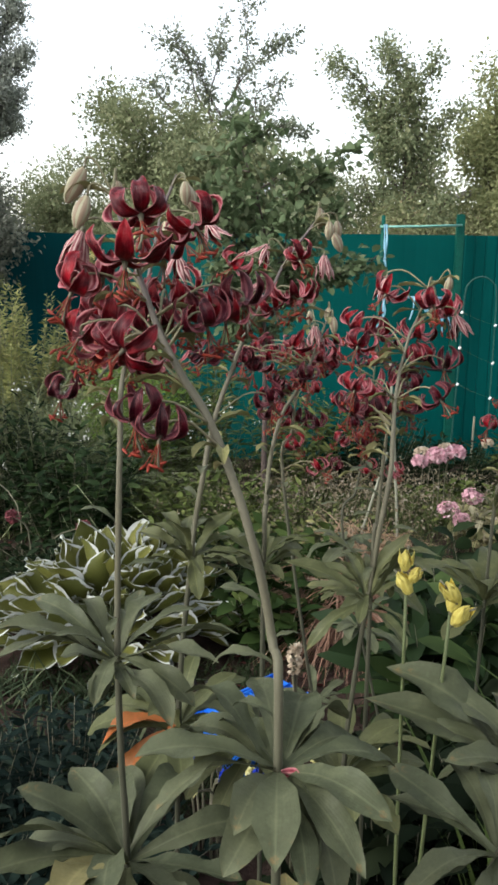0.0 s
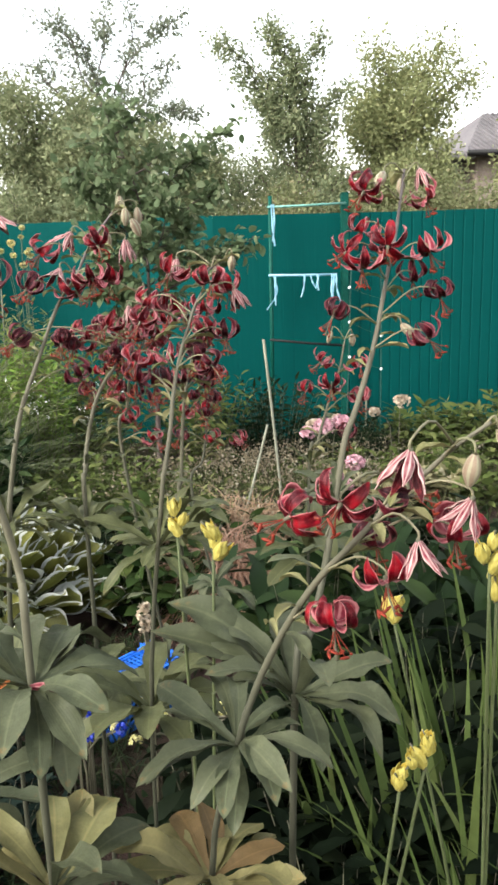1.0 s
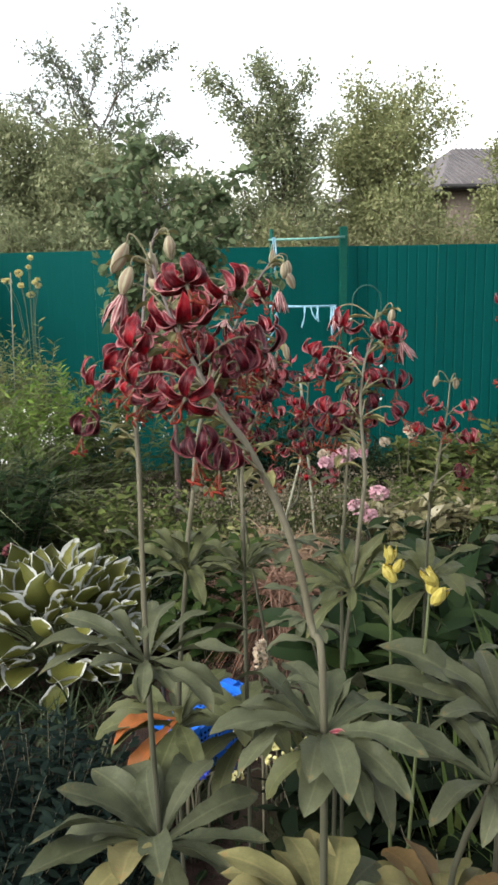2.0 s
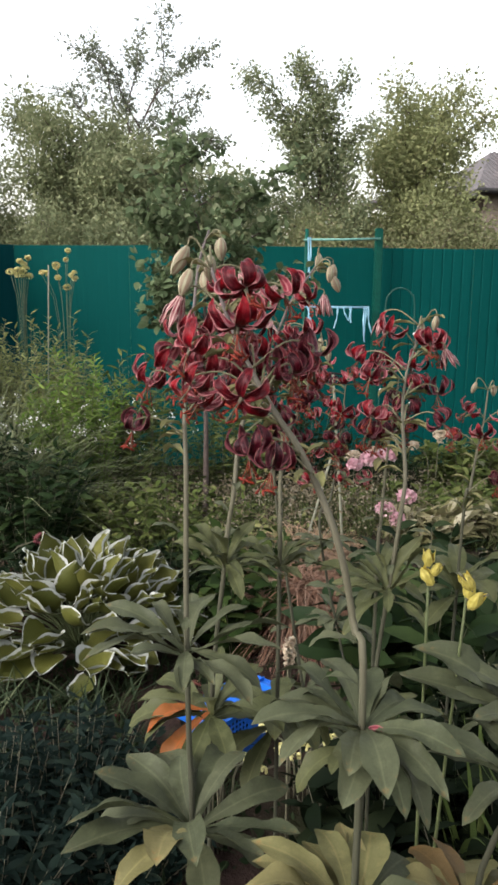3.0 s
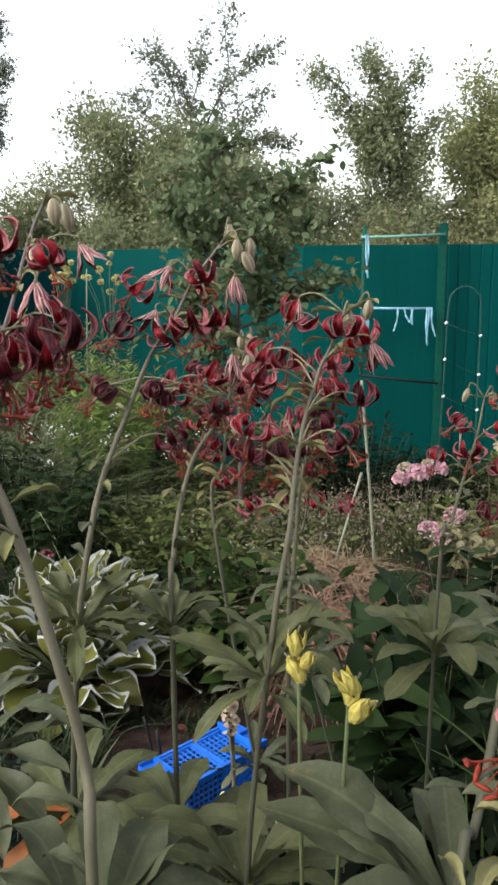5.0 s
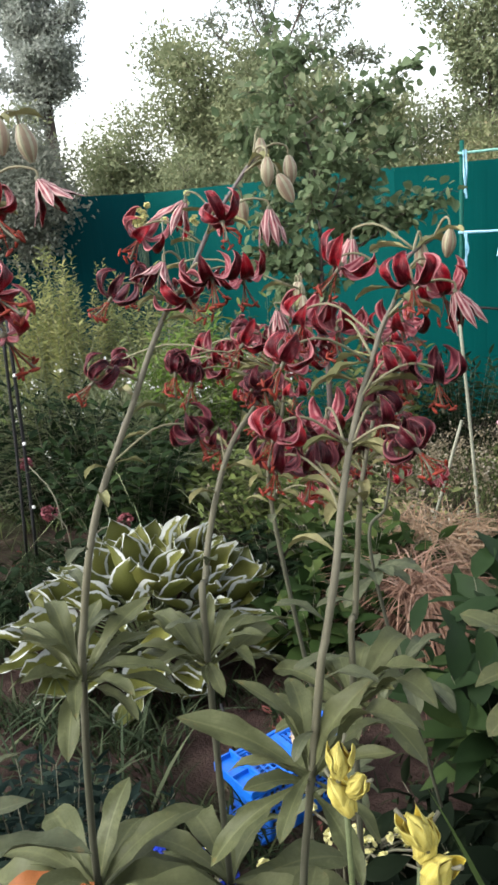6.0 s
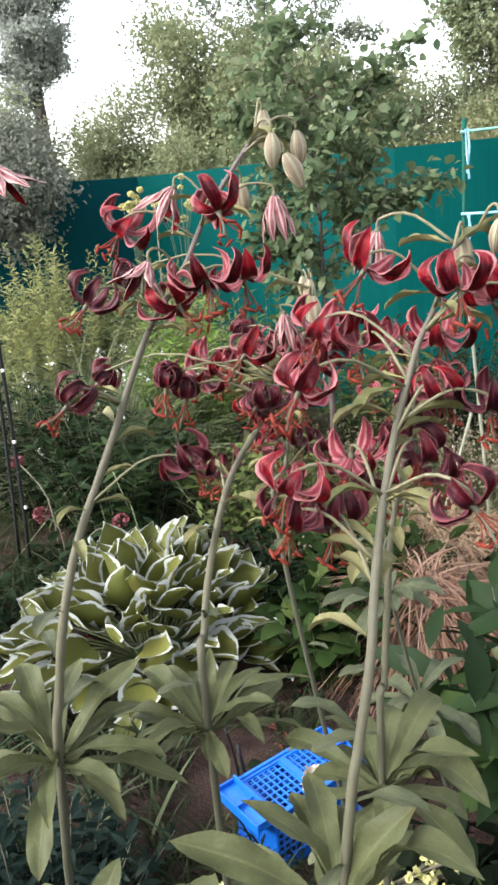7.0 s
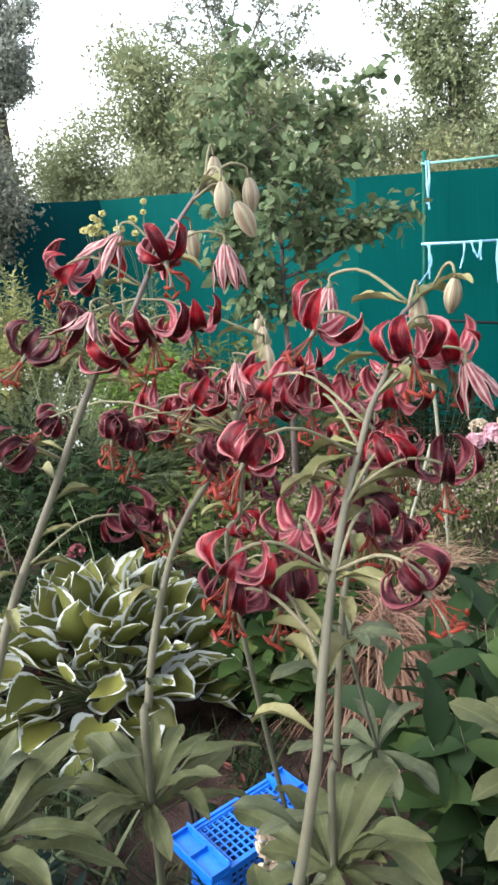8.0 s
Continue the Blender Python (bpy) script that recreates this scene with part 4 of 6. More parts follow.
BENT = dict(
    stem=[(0.21, 0.69, 0), (0.213, 0.69, 0.58), (0.25, 0.65, 0.802), (0.27, 0.64, 0.874), (0.289, 0.625, 0.929), (0.312, 0.61, 0.982), (0.34, 0.595, 1.031), (0.372, 0.58, 1.072), (0.408, 0.565, 1.118), (0.438, 0.555, 1.149), (0.454, 0.54, 1.172), (0.482, 0.52, 1.2)],
    whorls=[(0.805, 9, 0.14), (0.585, 11, 0.14)],
    tips={0: [(0.138, 0.569, 0.822), (0.193, 0.554, 0.8), (0.226, 0.533, 0.802), (0.294, 0.52, 0.836), (0.278, 0.514, 0.826), (0.275, 0.57, 0.817), (0.161, 0.756, 0.791), (0.159, 0.751, 0.832), (0.229, 0.787, 0.818), (0.261, 0.747, 0.814), (0.33, 0.679, 0.804)], 1: [(0.171, 0.817, 0.591), (0.203, 0.822, 0.604), (0.288, 0.801, 0.572), (0.307, 0.785, 0.565), (0.325, 0.629, 0.632), (0.317, 0.606, 0.61), (0.132, 0.796, 0.579), (0.091, 0.697, 0.639), (0.088, 0.666, 0.628), (0.134, 0.585, 0.617), (0.208, 0.558, 0.616)]},
    flowers=[('b', 0.462, 0.503, 1.16), ('b', 0.49, 0.521, 1.178), ('h', 0.385, 0.448, 1.182), ('h', 0.463, 0.51, 1.118), ('o', 0.337, 0.487, 1.129), ('o', 0.302, 0.546, 1.1), ('x', 0.419, 0.563, 1.109), ('h', 0.407, 0.489, 1.089), ('o', 0.466, 0.557, 1.067), ('o', 0.389, 0.527, 1.038), ('o', 0.346, 0.566, 0.978), ('x', 0.396, 0.593, 1.049)],
)
REAR = dict(
    stem=[(0.4, 1.8, 0), (0.236, 1.8, 0.722), (0.264, 1.82, 0.852), (0.29, 1.85, 1.01), (0.301, 1.85, 1.155)],
    whorls=[(0.72, 8, 0.1), (0.5, 8, 0.12)],
    tips={},
    flowers=[('o', 0.315, 1.85, 1.155), ('o', 0.27, 1.89, 1.079), ('o', 0.309, 1.81, 1.059), ('x', 0.273, 1.85, 1.025), ('o', 0.309, 1.873, 0.975), ('x', 0.275, 1.809, 0.951), ('o', 0.296, 1.827, 0.887), ('x', 0.248, 1.798, 0.999), ('o', 0.222, 1.859, 0.95), ('x', 0.297, 1.816, 0.988), ('o', 0.274, 1.87, 1.075), ('o', 0.218, 1.85, 1.05), ('x', 0.274, 1.89, 1.135), ('o', 0.27, 1.812, 0.968), ('x', 0.207, 1.828, 0.894), ('o', 0.366, 1.864, 0.872), ('o', 0.278, 1.8, 1.066), ('x', 0.163, 1.88, 1.128)],
)
HIDDEN = dict(
    stem=[(0.22, 1.56, 0), (0.079, 1.58, 0.897), (0.091, 1.6, 1.036), (0.111, 1.62, 1.16), (0.141, 1.65, 1.251)],
    whorls=[(0.42, 6, 0.09)],
    tips={},
    flowers=[('b', 0.143, 1.644, 1.232), ('b', 0.128, 1.67, 1.269), ('o', 0.156, 1.627, 1.183), ('o', 0.113, 1.585, 1.176), ('o', 0.075, 1.631, 1.102), ('o', 0.123, 1.563, 1.116), ('o', 0.067, 1.604, 1.062), ('x', 0.109, 1.631, 1.042), ('o', 0.15, 1.558, 0.951), ('o', 0.189, 1.664, 1.204), ('x', 0.054, 1.595, 1.127), ('o', 0.053, 1.611, 1.106), ('o', 0.138, 1.589, 1.186), ('o', 0.177, 1.619, 1.154), ('x', 0.146, 1.629, 1.031), ('o', 0.102, 1.594, 0.994), ('x', 0.035, 1.671, 1.195), ('o', 0.081, 1.598, 1.185), ('o', 0.073, 1.62, 1.038)],
)
SHADED = dict(
    stem=[(0.2, 1.14, 0), (0.197, 1.14, 0.879), (0.203, 1.15, 0.987), (0.211, 1.16, 1.089), (0.218, 1.17, 1.135), (0.246, 1.22, 1.242)],
    whorls=[(0.879, 9, 0.12)],
    tips={0: [(0.104, 1.216, 0.876), (0.147, 1.249, 0.876), (0.18, 1.235, 0.882), (0.228, 1.256, 0.872), (0.255, 1.245, 0.872), (0.272, 1.088, 0.957), (0.276, 1.064, 0.929), (0.256, 1.241, 0.905), (0.238, 1.102, 0.924)]},
    flowers=[('o', 0.227, 1.25, 1.242), ('x', 0.246, 1.233, 1.183), ('x', 0.215, 1.2, 1.134), ('x', 0.191, 1.188, 1.126), ('x', 0.254, 1.201, 1.137)],
)
leaning = make_lily("leaning dark red lily with a crowded flower head", LEANING, 1, 0.0052, 1.0, 0.75, slim=1.1)
make_lily("upright dark red lily with two leaf whorls", UPRIGHT, 2, 0.0052, 1.05, 0.2, slim=0.88)
arching = make_lily("arching dark red lily with pale buds at its tip", ARCHING, 3, 0.0051, slim=0.70, young=True)
part("dry_petal", OPEN_SETS[3][0], None, leaning, "dry fallen petal caught in the leaves", Matrix.Translation(Vector((0.034, 0.600, 0.928)) - Vector(LEANING["stem"][0])) @ pose(0, 0, 0, 70, 20, 40) @ Matrix.Scale(0.6, 4))
TURNED = chord_leaf(7, 0.16, 0.30, 0.5)
TURNED.materials.append(ORANGE_LEAF)
for base, tip in (((-0.107, 1.117, 0.655), (-0.222, 1.082, 0.637)), ((-0.107, 1.117, 0.655), (-0.185, 1.06, 0.545))):
    d = Vector(tip) - Vector(base)
    side = Vector((0, 0, 1)).cross(d).normalized()
    turn = Matrix((d.normalized(), side, d.normalized().cross(side))).transposed().to_4x4()
    part("leaf", TURNED, None, arching, "withered orange leaf", Matrix.Translation(Vector(base) - Vector(ARCHING["stem"][0])) @ turn @ Matrix.Scale(d.length, 4))
make_lily("slender dark red lily with fading lower flowers", MIDDLE, 4, 0.0048, 0.95, slim=0.72, young=True)
make_lily("stout dark red lily with large open flowers", STOUT, 5, 0.0041, 0.94, slim=0.74, young=True)
make_lily("tall dark red lily with blackened lower flowers", TALL, 6, 0.0062, 1.06, slim=0.9)
make_lily("slight red lily with small flowers", SLIGHT, 7, 0.0042, 0.88, 0.15, slim=0.8, young=True)
make_lily("bent red lily with half-open flowers low over the leaves", BENT, 8, 0.0050, 0.98, 0.8, 2, slim=0.85)
make_lily("small red lily with faded flowers among others", REAR, 9, 0.0042, 0.9)
make_lily("dark red lily hidden among other lilies", HIDDEN, 10, 0.0045, 0.95)
make_lily("slim red lily close behind a stouter one", SHADED, 11, 0.0042, 0.95, slim=0.9, young=True)


# ---- yellow daylilies and their blades ----
def make_daylily(label, root, tops, seed):
    rng = np.random.default_rng(seed)
    root = Vector(root)
    plant = thing("daylily", label, "daylily", root, "yellow daylilies")
    for at in tops:
        p = Vector(at) - root
        part("stem", tube("stem", spline([(0, 0, 0), (p.x * 0.45, p.y * 0.45, p.z * 0.5), p], 10), [0.0036 - 0.00015 * k for k in range(11)], 7), STALK, plant)
        for k in range(3):
            yaw = rng.random() * 360
            tilt = rng.uniform(145, 180)
            off = Vector((rng.normal(0, 0.006), rng.normal(0, 0.006), 0.014 * k - 0.012))
            head = part("flower", CORE, PEDICEL, plant, "closing yellow flower" if k else "", Matrix.Translation(p + off) @ pose(0, 0, 0, 0, tilt, yaw) @ Matrix.Scale(rng.uniform(0.75, 1.05), 4))
            for j in range(6):
                part("petal", YELLOW[rng.integers(5)], None, head, at=pose(0, 0, -0.001 * (j % 2), 0, 0, 60 * j + rng.normal(0, 8)))
    return plant


make_daylily("yellow daylily with closing flowers on bare stems", (0.21, 0.88, 0), [(0.193, 0.866, 1.0), (0.24, 0.838, 0.975)], 31)
make_daylily("yellow daylily with withered flowers among blades", (0.40, 0.75, 0), [(0.452, 0.675, 0.715), (0.49, 0.69, 0.735)], 32)
make_daylily("tall yellow daylily above its blades", (0.66, 0.88, 0), [(0.565, 0.70, 0.985), (0.58, 0.71, 0.945), (0.505, 0.90, 0.825)], 33)


def blade_mesh(seed):
    rng = np.random.default_rng(seed)
    me = blade_cloud("blade", np.zeros((1, 3)), np.array([[0.16, 0, 1.0]]), 1.0, 0.032, rng, rng.uniform(0.2, 0.8), 9)
    me.materials.append(BLADE_ONE)
    return me


BLADES = [blade_mesh(k) for k in range(9)]


def make_blades(label, at, radius, count, height, seed):
    """A fan of long folded blades, each its own part."""
    rng = np.random.default_rng(seed)
    clump = thing("blade_clump", label, "leaves", (at[0], at[1], ground_z(*at)), "clumps of long blades")
    for k in range(count):
        a, r = rng.random() * 360, radius * math.sqrt(rng.random()) * 0.7
        s = height * rng.uniform(0.6, 1.15)
        p = (r * math.cos(radians(a)), r * math.sin(radians(a)), -0.01)
        part("blade", BLADES[rng.integers(9)], None, clump, at=pose(*p, rng.normal(0, 5), rng.normal(2, 6), a + rng.normal(0, 25)) @ Matrix.Scale(s, 4))


make_blades("tall green daylily blades in a dense clump", (0.68, 1.02), 0.16, 54, 0.78, 41)
make_blades("tall green daylily blades beside the lilies", (0.88, 1.32), 0.2, 54, 0.75, 42)
make_blades("green daylily blades behind the lilies", (0.55, 1.28), 0.14, 36, 0.62, 43)
make_blades("upright green daylily blades close to the path", (0.74, 0.80), 0.13, 44, 0.74, 45)
make_blades("wide green daylily blades at the bed edge", (0.98, 0.85), 0.18, 48, 0.8, 44)


# ---- hostas ----
def hosta_leaf(seed):
    r = np.random.default_rng(seed)
    verts, uvs, faces = [], [], []
    segs, half = 14, 4
    ph, cup = r.random() * 6, r.uniform(0.25, 0.5)
    for i in range(segs + 1):
        s = i / segs
        w = 0.46 * math.sin(math.pi * (0.06 + 0.935 * s ** 0.74)) ** (0.6 + 0.55 * s) * (1 + 0.05 * math.sin(11 * s + 2 * ph))
        w = max(w, 0.008)
        for k in range(-half, half + 1):
            v = k / half
            rise = cup * w * v * v + 0.07 * math.sin(8 * s + ph + 2.5 * v) * v * v
            verts.append((s - 0.06 * v * v * (1 - s), v * w * (1 - 0.22 * abs(v) * cup), rise - 0.06 * math.sin(s * 3.1) + 0.16 * s * s - 0.34 * max(s - 0.7, 0.0)))
            uvs.append((0.5 + 0.5 * v, s))
    n = 2 * half + 1
    for i in range(segs):
        for k in range(n - 1):
            a = i * n + k
            faces.append((a, a + n, a + n + 1, a + 1))
    return mesh_from("leaf", verts, faces, uvs=uvs)


HOSTA_LEAVES = [hosta_leaf(k) for k in range(6)]


def make_hosta(label, at, radius, height, count, size, seed, material=HOSTA):
    rng = np.random.default_rng(seed)
    low = np.random.default_rng(seed + 1)
    plant = thing("hosta", label, "hosta", (at[0], at[1], ground_z(*at)), "hostas")
    for k in range(count):
        s = math.sqrt((k + 0.5) / count)
        a = k * 2.39996 + rng.normal(0, 0.12)
        back = math.sin(a)
        r = radius * s * rng.uniform(0.8, 1.0)
        z = height * (1.0 - (0.72 - 0.30 * max(back, 0.0)) * s ** 2.4) * rng.uniform(0.88, 1.08)
        p = (math.cos(a) * r, math.sin(a) * r, max(z, 0.05))
        pitch = -72 + 66 * s - 34 * max(back, 0.0) * s + 16 * max(-back, 0.0) * s + rng.normal(0, 12)
        yaw = math.degrees(a) + rng.normal(0, 26)
        if k % 6 == 0 and back < 0.0 and s > 0.5:
            p = (p[0], p[1], 0.05 + 0.10 * low.random())
        part("leaf", HOSTA_LEAVES[k % 6], material, plant, at=pose(*p, rng.normal(0, 20), pitch, yaw) @ Matrix.Scale(size * rng.uniform(0.78, 1.15), 4))
        part("stalk", tube("stalk", spline([(math.cos(a) * 0.04, math.sin(a) * 0.04, 0), (p[0] * 0.5, p[1] * 0.5, p[2] * 0.6), p], 4), 0.003, 5), STALK, plant)


make_hosta("broad variegated hosta with white-edged olive leaves", (-0.50, 2.74), 0.40, 0.26, 128, 0.165, 51)


# ---- leafy clumps ----
def make_herb(name, label, category, at, radius, height, stems, per, leaf, width, material, seed, droop=0.35, lift=0.35, group="", bare=0.1):
    """A clump of leafy stems, a mesh of stalks and a mesh of leaves."""
    rng = np.random.default_rng(seed)
    plant = thing(name, label, category, (at[0], at[1], ground_z(*at)), group)
    v, f, base, way = [], [], [], []
    for k in range(stems):
        a, r = rng.random() * 6.283, radius * math.sqrt(rng.random())
        foot = Vector((math.cos(a) * r * 0.6, math.sin(a) * r * 0.6, 0))
        h = height * rng.uniform(0.65, 1.08) * (1 - 0.3 * (r / radius) ** 2)
        top = Vector((math.cos(a) * r * 1.25 + rng.normal(0, 0.03), math.sin(a) * r * 1.25 + rng.normal(0, 0.03), h))
        line = spline([foot, foot.lerp(top, 0.5) + Vector((0, 0, h * 0.06)), top], 6)
        tube_lists(line, [0.0032 - 0.0004 * i for i in range(7)], 4, v, f)
        for j in range(per):
            s = bare + (1 - bare) * (j + rng.random()) / per
            i = min(int(s * 6), 5)
            p = line[i].lerp(line[i + 1], s * 6 - i)
            b = j * 2.4 + rng.normal(0, 0.4)
            base.append(p)
            way.append((math.cos(b), math.sin(b), lift + rng.normal(0, 0.25) + 0.5 * (s > 0.9)))
    tagged(part("stalkwork", mesh_from("stalkwork", v, f), PEDICEL, plant), kind="stuff")
    n = len(base)
    part("foliage", leaf_cloud("foliage", np.array([tuple(b) for b in base]), np.array(way), leaf * rng.uniform(0.6, 1.2, n), width, rng, droop), material, plant)
    return plant


HERBS = [
    ("peony", "dark green leafy peony bush without flowers", "shrub", (0.62, 2.12), 0.26, 0.52, 22, 12, 0.170, 0.38, LUSH),
    ("peony", "dark green leafy peony bush without flowers", "shrub", (0.98, 1.95), 0.28, 0.50, 22, 12, 0.170, 0.38, LUSH),
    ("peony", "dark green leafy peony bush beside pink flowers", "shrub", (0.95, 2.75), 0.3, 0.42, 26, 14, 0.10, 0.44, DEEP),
    ("strawberry", "low green strawberry plant with broad leaves", "plant", (0.10, 2.66), 0.17, 0.32, 20, 8, 0.095, 0.62, FRESH),
    ("leafy_plant", "low leafy green plant on bare soil", "plant", (0.22, 3.05), 0.22, 0.36, 24, 10, 0.09, 0.5, FRESH),
    ("aster", "dense green aster clump without flowers", "plant", (-1.36, 4.22), 0.36, 0.80, 50, 26, 0.075, 0.26, DEEP),
    ("aster", "dense dark green perennial clump", "plant", (-0.90, 3.85), 0.32, 0.62, 44, 26, 0.075, 0.34, LUSH),
    ("aster", "tall dark green perennial clump", "plant", (-1.75, 4.8), 0.42, 0.85, 48, 26, 0.09, 0.26, MID),
    ("goldenrod", "tall yellow-green goldenrod clump before the fence", "plant", (-1.66, 5.6), 0.40, 1.56, 66, 84, 0.056, 0.24, GOLD),
    ("goldenrod", "pale yellow-green goldenrod clump with dense tops", "plant", (-1.62, 5.1), 0.32, 1.48, 76, 96, 0.046, 0.26, TOPS),
    ("goldenrod", "tall yellow-green goldenrod clump", "plant", (-2.25, 5.35), 0.36, 1.36, 58, 70, 0.058, 0.24, GOLD),
    ("goldenrod", "yellow-green leafy perennial clump", "plant", (-1.0, 5.45), 0.40, 1.30, 70, 60, 0.052, 0.24, GOLD),
    ("feathery_plant", "bright green feathery annual with fine leaves", "plant", (-0.74, 4.95), 0.28, 1.12, 64, 56, 0.060, 0.22, BRIGHT),
    ("phlox_plant", "leafy green phlox without flowers", "plant", (-0.35, 5.2), 0.36, 1.12, 44, 28, 0.085, 0.24, MID),
    ("phlox_plant", "leafy green perennial before the fence", "plant", (0.35, 5.6), 0.4, 0.85, 44, 24, 0.08, 0.24, MID),
    ("phlox_plant", "leafy green perennial before the fence", "plant", (0.95, 5.8), 0.36, 0.72, 40, 24, 0.08, 0.24, DEEP),
    ("phlox_plant", "low leafy perennial beside the rack", "plant", (1.5, 5.7), 0.36, 0.45, 40, 20, 0.08, 0.26, DEEP),
    ("potato_plant", "leafy green vegetable plant before the fence", "plant", (2.25, 5.75), 0.36, 0.46, 36, 18, 0.10, 0.34, MID),
    ("potato_plant", "leafy green vegetable plant before the fence", "plant", (2.85, 5.6), 0.38, 0.52, 36, 18, 0.10, 0.34, MID),
    ("potato_plant", "leafy green vegetable plant before the fence", "plant", (3.45, 5.7), 0.38, 0.55, 36, 18, 0.10, 0.34, DEEP),
    ("cranesbill", "low green groundcover clump", "plant", (-0.15, 3.9), 0.42, 0.40, 56, 16, 0.06, 0.42, MID),
    ("cranesbill", "low green groundcover clump", "plant", (0.45, 3.7), 0.36, 0.24, 22, 12, 0.05, 0.5, GOLD),
    ("cranesbill", "low green groundcover clump", "plant", (1.35, 4.5), 0.42, 0.26, 44, 14, 0.06, 0.5, MID),
    ("cranesbill", "low green groundcover clump", "plant", (1.9, 4.1), 0.42, 0.30, 44, 14, 0.07, 0.5, MID),
    ("cranesbill", "low green groundcover clump", "plant", (-0.7, 4.6), 0.42, 0.3, 44, 14, 0.06, 0.45, MID),
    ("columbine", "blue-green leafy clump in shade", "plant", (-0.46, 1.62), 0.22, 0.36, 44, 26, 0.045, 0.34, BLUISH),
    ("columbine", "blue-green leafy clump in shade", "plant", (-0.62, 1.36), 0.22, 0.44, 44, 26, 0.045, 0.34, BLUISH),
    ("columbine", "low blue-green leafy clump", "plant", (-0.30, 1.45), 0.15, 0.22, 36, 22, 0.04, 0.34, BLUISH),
    # Low clumps in the leaf colour darkened for shade.
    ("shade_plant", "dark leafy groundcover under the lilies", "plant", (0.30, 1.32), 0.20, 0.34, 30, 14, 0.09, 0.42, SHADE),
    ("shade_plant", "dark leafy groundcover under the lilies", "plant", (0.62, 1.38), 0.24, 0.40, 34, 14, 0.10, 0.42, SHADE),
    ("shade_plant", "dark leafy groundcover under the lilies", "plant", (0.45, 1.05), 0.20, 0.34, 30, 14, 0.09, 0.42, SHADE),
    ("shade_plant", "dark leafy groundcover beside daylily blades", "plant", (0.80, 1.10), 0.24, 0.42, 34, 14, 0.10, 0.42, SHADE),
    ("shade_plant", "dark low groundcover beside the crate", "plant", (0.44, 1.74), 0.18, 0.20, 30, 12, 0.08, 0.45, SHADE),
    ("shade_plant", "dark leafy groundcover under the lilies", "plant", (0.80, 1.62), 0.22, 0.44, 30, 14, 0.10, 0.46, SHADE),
    ("variegated_plant", "low cream-yellow variegated plant beside pink flowers", "plant", (1.28, 3.86), 0.20, 0.24, 22, 9, 0.13, 0.42, PALE_HOSTA),
    ("variegated_plant", "low cream-yellow variegated plant", "plant", (1.68, 3.95), 0.16, 0.22, 16, 8, 0.12, 0.42, PALE_HOSTA),
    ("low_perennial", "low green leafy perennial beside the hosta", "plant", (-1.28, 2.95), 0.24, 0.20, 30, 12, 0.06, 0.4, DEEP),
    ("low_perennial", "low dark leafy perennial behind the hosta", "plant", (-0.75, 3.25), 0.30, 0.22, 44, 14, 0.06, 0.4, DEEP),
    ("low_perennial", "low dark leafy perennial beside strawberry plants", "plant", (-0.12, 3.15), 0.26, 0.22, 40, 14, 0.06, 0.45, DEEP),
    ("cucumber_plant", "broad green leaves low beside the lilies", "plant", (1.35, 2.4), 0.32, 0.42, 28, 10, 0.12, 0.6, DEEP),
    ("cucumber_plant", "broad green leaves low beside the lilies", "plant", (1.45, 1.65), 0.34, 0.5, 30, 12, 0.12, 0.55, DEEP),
]
for seed, (name, label, category, at, radius, height, stems, per, leaf, width, material) in enumerate(HERBS):
    make_herb(name, label, category, at, radius, height, round(stems * 1.5), per, leaf, width, material, 100 + seed, group="perennials of the garden bed")


# ---- straw, seed heads, grass ----
def make_straw(label, at, radius, count, height, seed, material=STRAW):
    rng = np.random.default_rng(seed)
    clump = thing("withered_leaves", label, "dry leaves", (at[0], at[1], ground_z(*at)), kind="stuff")
    a = rng.random(count) * 6.283
    r = radius * np.sqrt(rng.random(count)) * 0.6
    base = np.stack([r * np.cos(a), r * np.sin(a), rng.uniform(height * 0.1, height * 1.0, count) * (1 - 0.5 * (r / radius))], 1)
    way = np.stack([np.cos(a) * 0.55, np.sin(a) * 0.55, np.full(count, 0.45)], 1) + rng.normal(0, 0.6, (count, 3))
    part("strands", blade_cloud("strands", base, way, height * rng.uniform(0.5, 1.1, count), 0.0048 * rng.uniform(0.5, 1.4, count), rng, 2.4, 8), material, clump)


make_straw("heap of withered reddish-brown bulb leaves", (0.385, 2.80), 0.17, 1700, 0.26, 61)
make_straw("withered tan bulb leaves", (0.50, 3.25), 0.32, 1500, 0.26, 62, TAN)


def make_seedheads(label, centre, spread, count, height, seed, material=None):
    rng = np.random.default_rng(seed)
    field = thing("seed_heads", label, "dry flowers", kind="stuff")
    x = rng.normal(centre[0], spread[0], count)
    y = rng.normal(centre[1], spread[1], count)
    base = np.stack([x, y, [ground_z(a, b) for a, b in zip(x, y)]], 1)
    way = np.stack([rng.normal(0, 0.25, count), rng.normal(0, 0.25, count), np.ones(count)], 1)
    size = height * rng.uniform(0.6, 1.1, count)
    part("stalkwork", blade_cloud("stalkwork", base, way, size, 0.004, rng, 0.2, 3), GRASS, field)
    tips = base + unit(way) * size[:, None]
    k = 7
    b = np.repeat(tips, k, 0) + rng.normal(0, 0.016, (count * k, 3))
    part("heads", leaf_cloud("heads", b, rng.normal(0, 1, (count * k, 3)), 0.016, 0.6, rng), material or DRY, field)


make_seedheads("pale dry seed heads over green stalks", (0.55, 4.0), (0.45, 0.42), 480, 0.34, 71)
make_seedheads("pale dry seed heads over green stalks", (1.05, 4.6), (0.5, 0.4), 160, 0.30, 72)
make_seedheads("small white flowers over low stalks", (-1.05, 4.75), (0.45, 0.3), 90, 0.80, 73, WHITE)


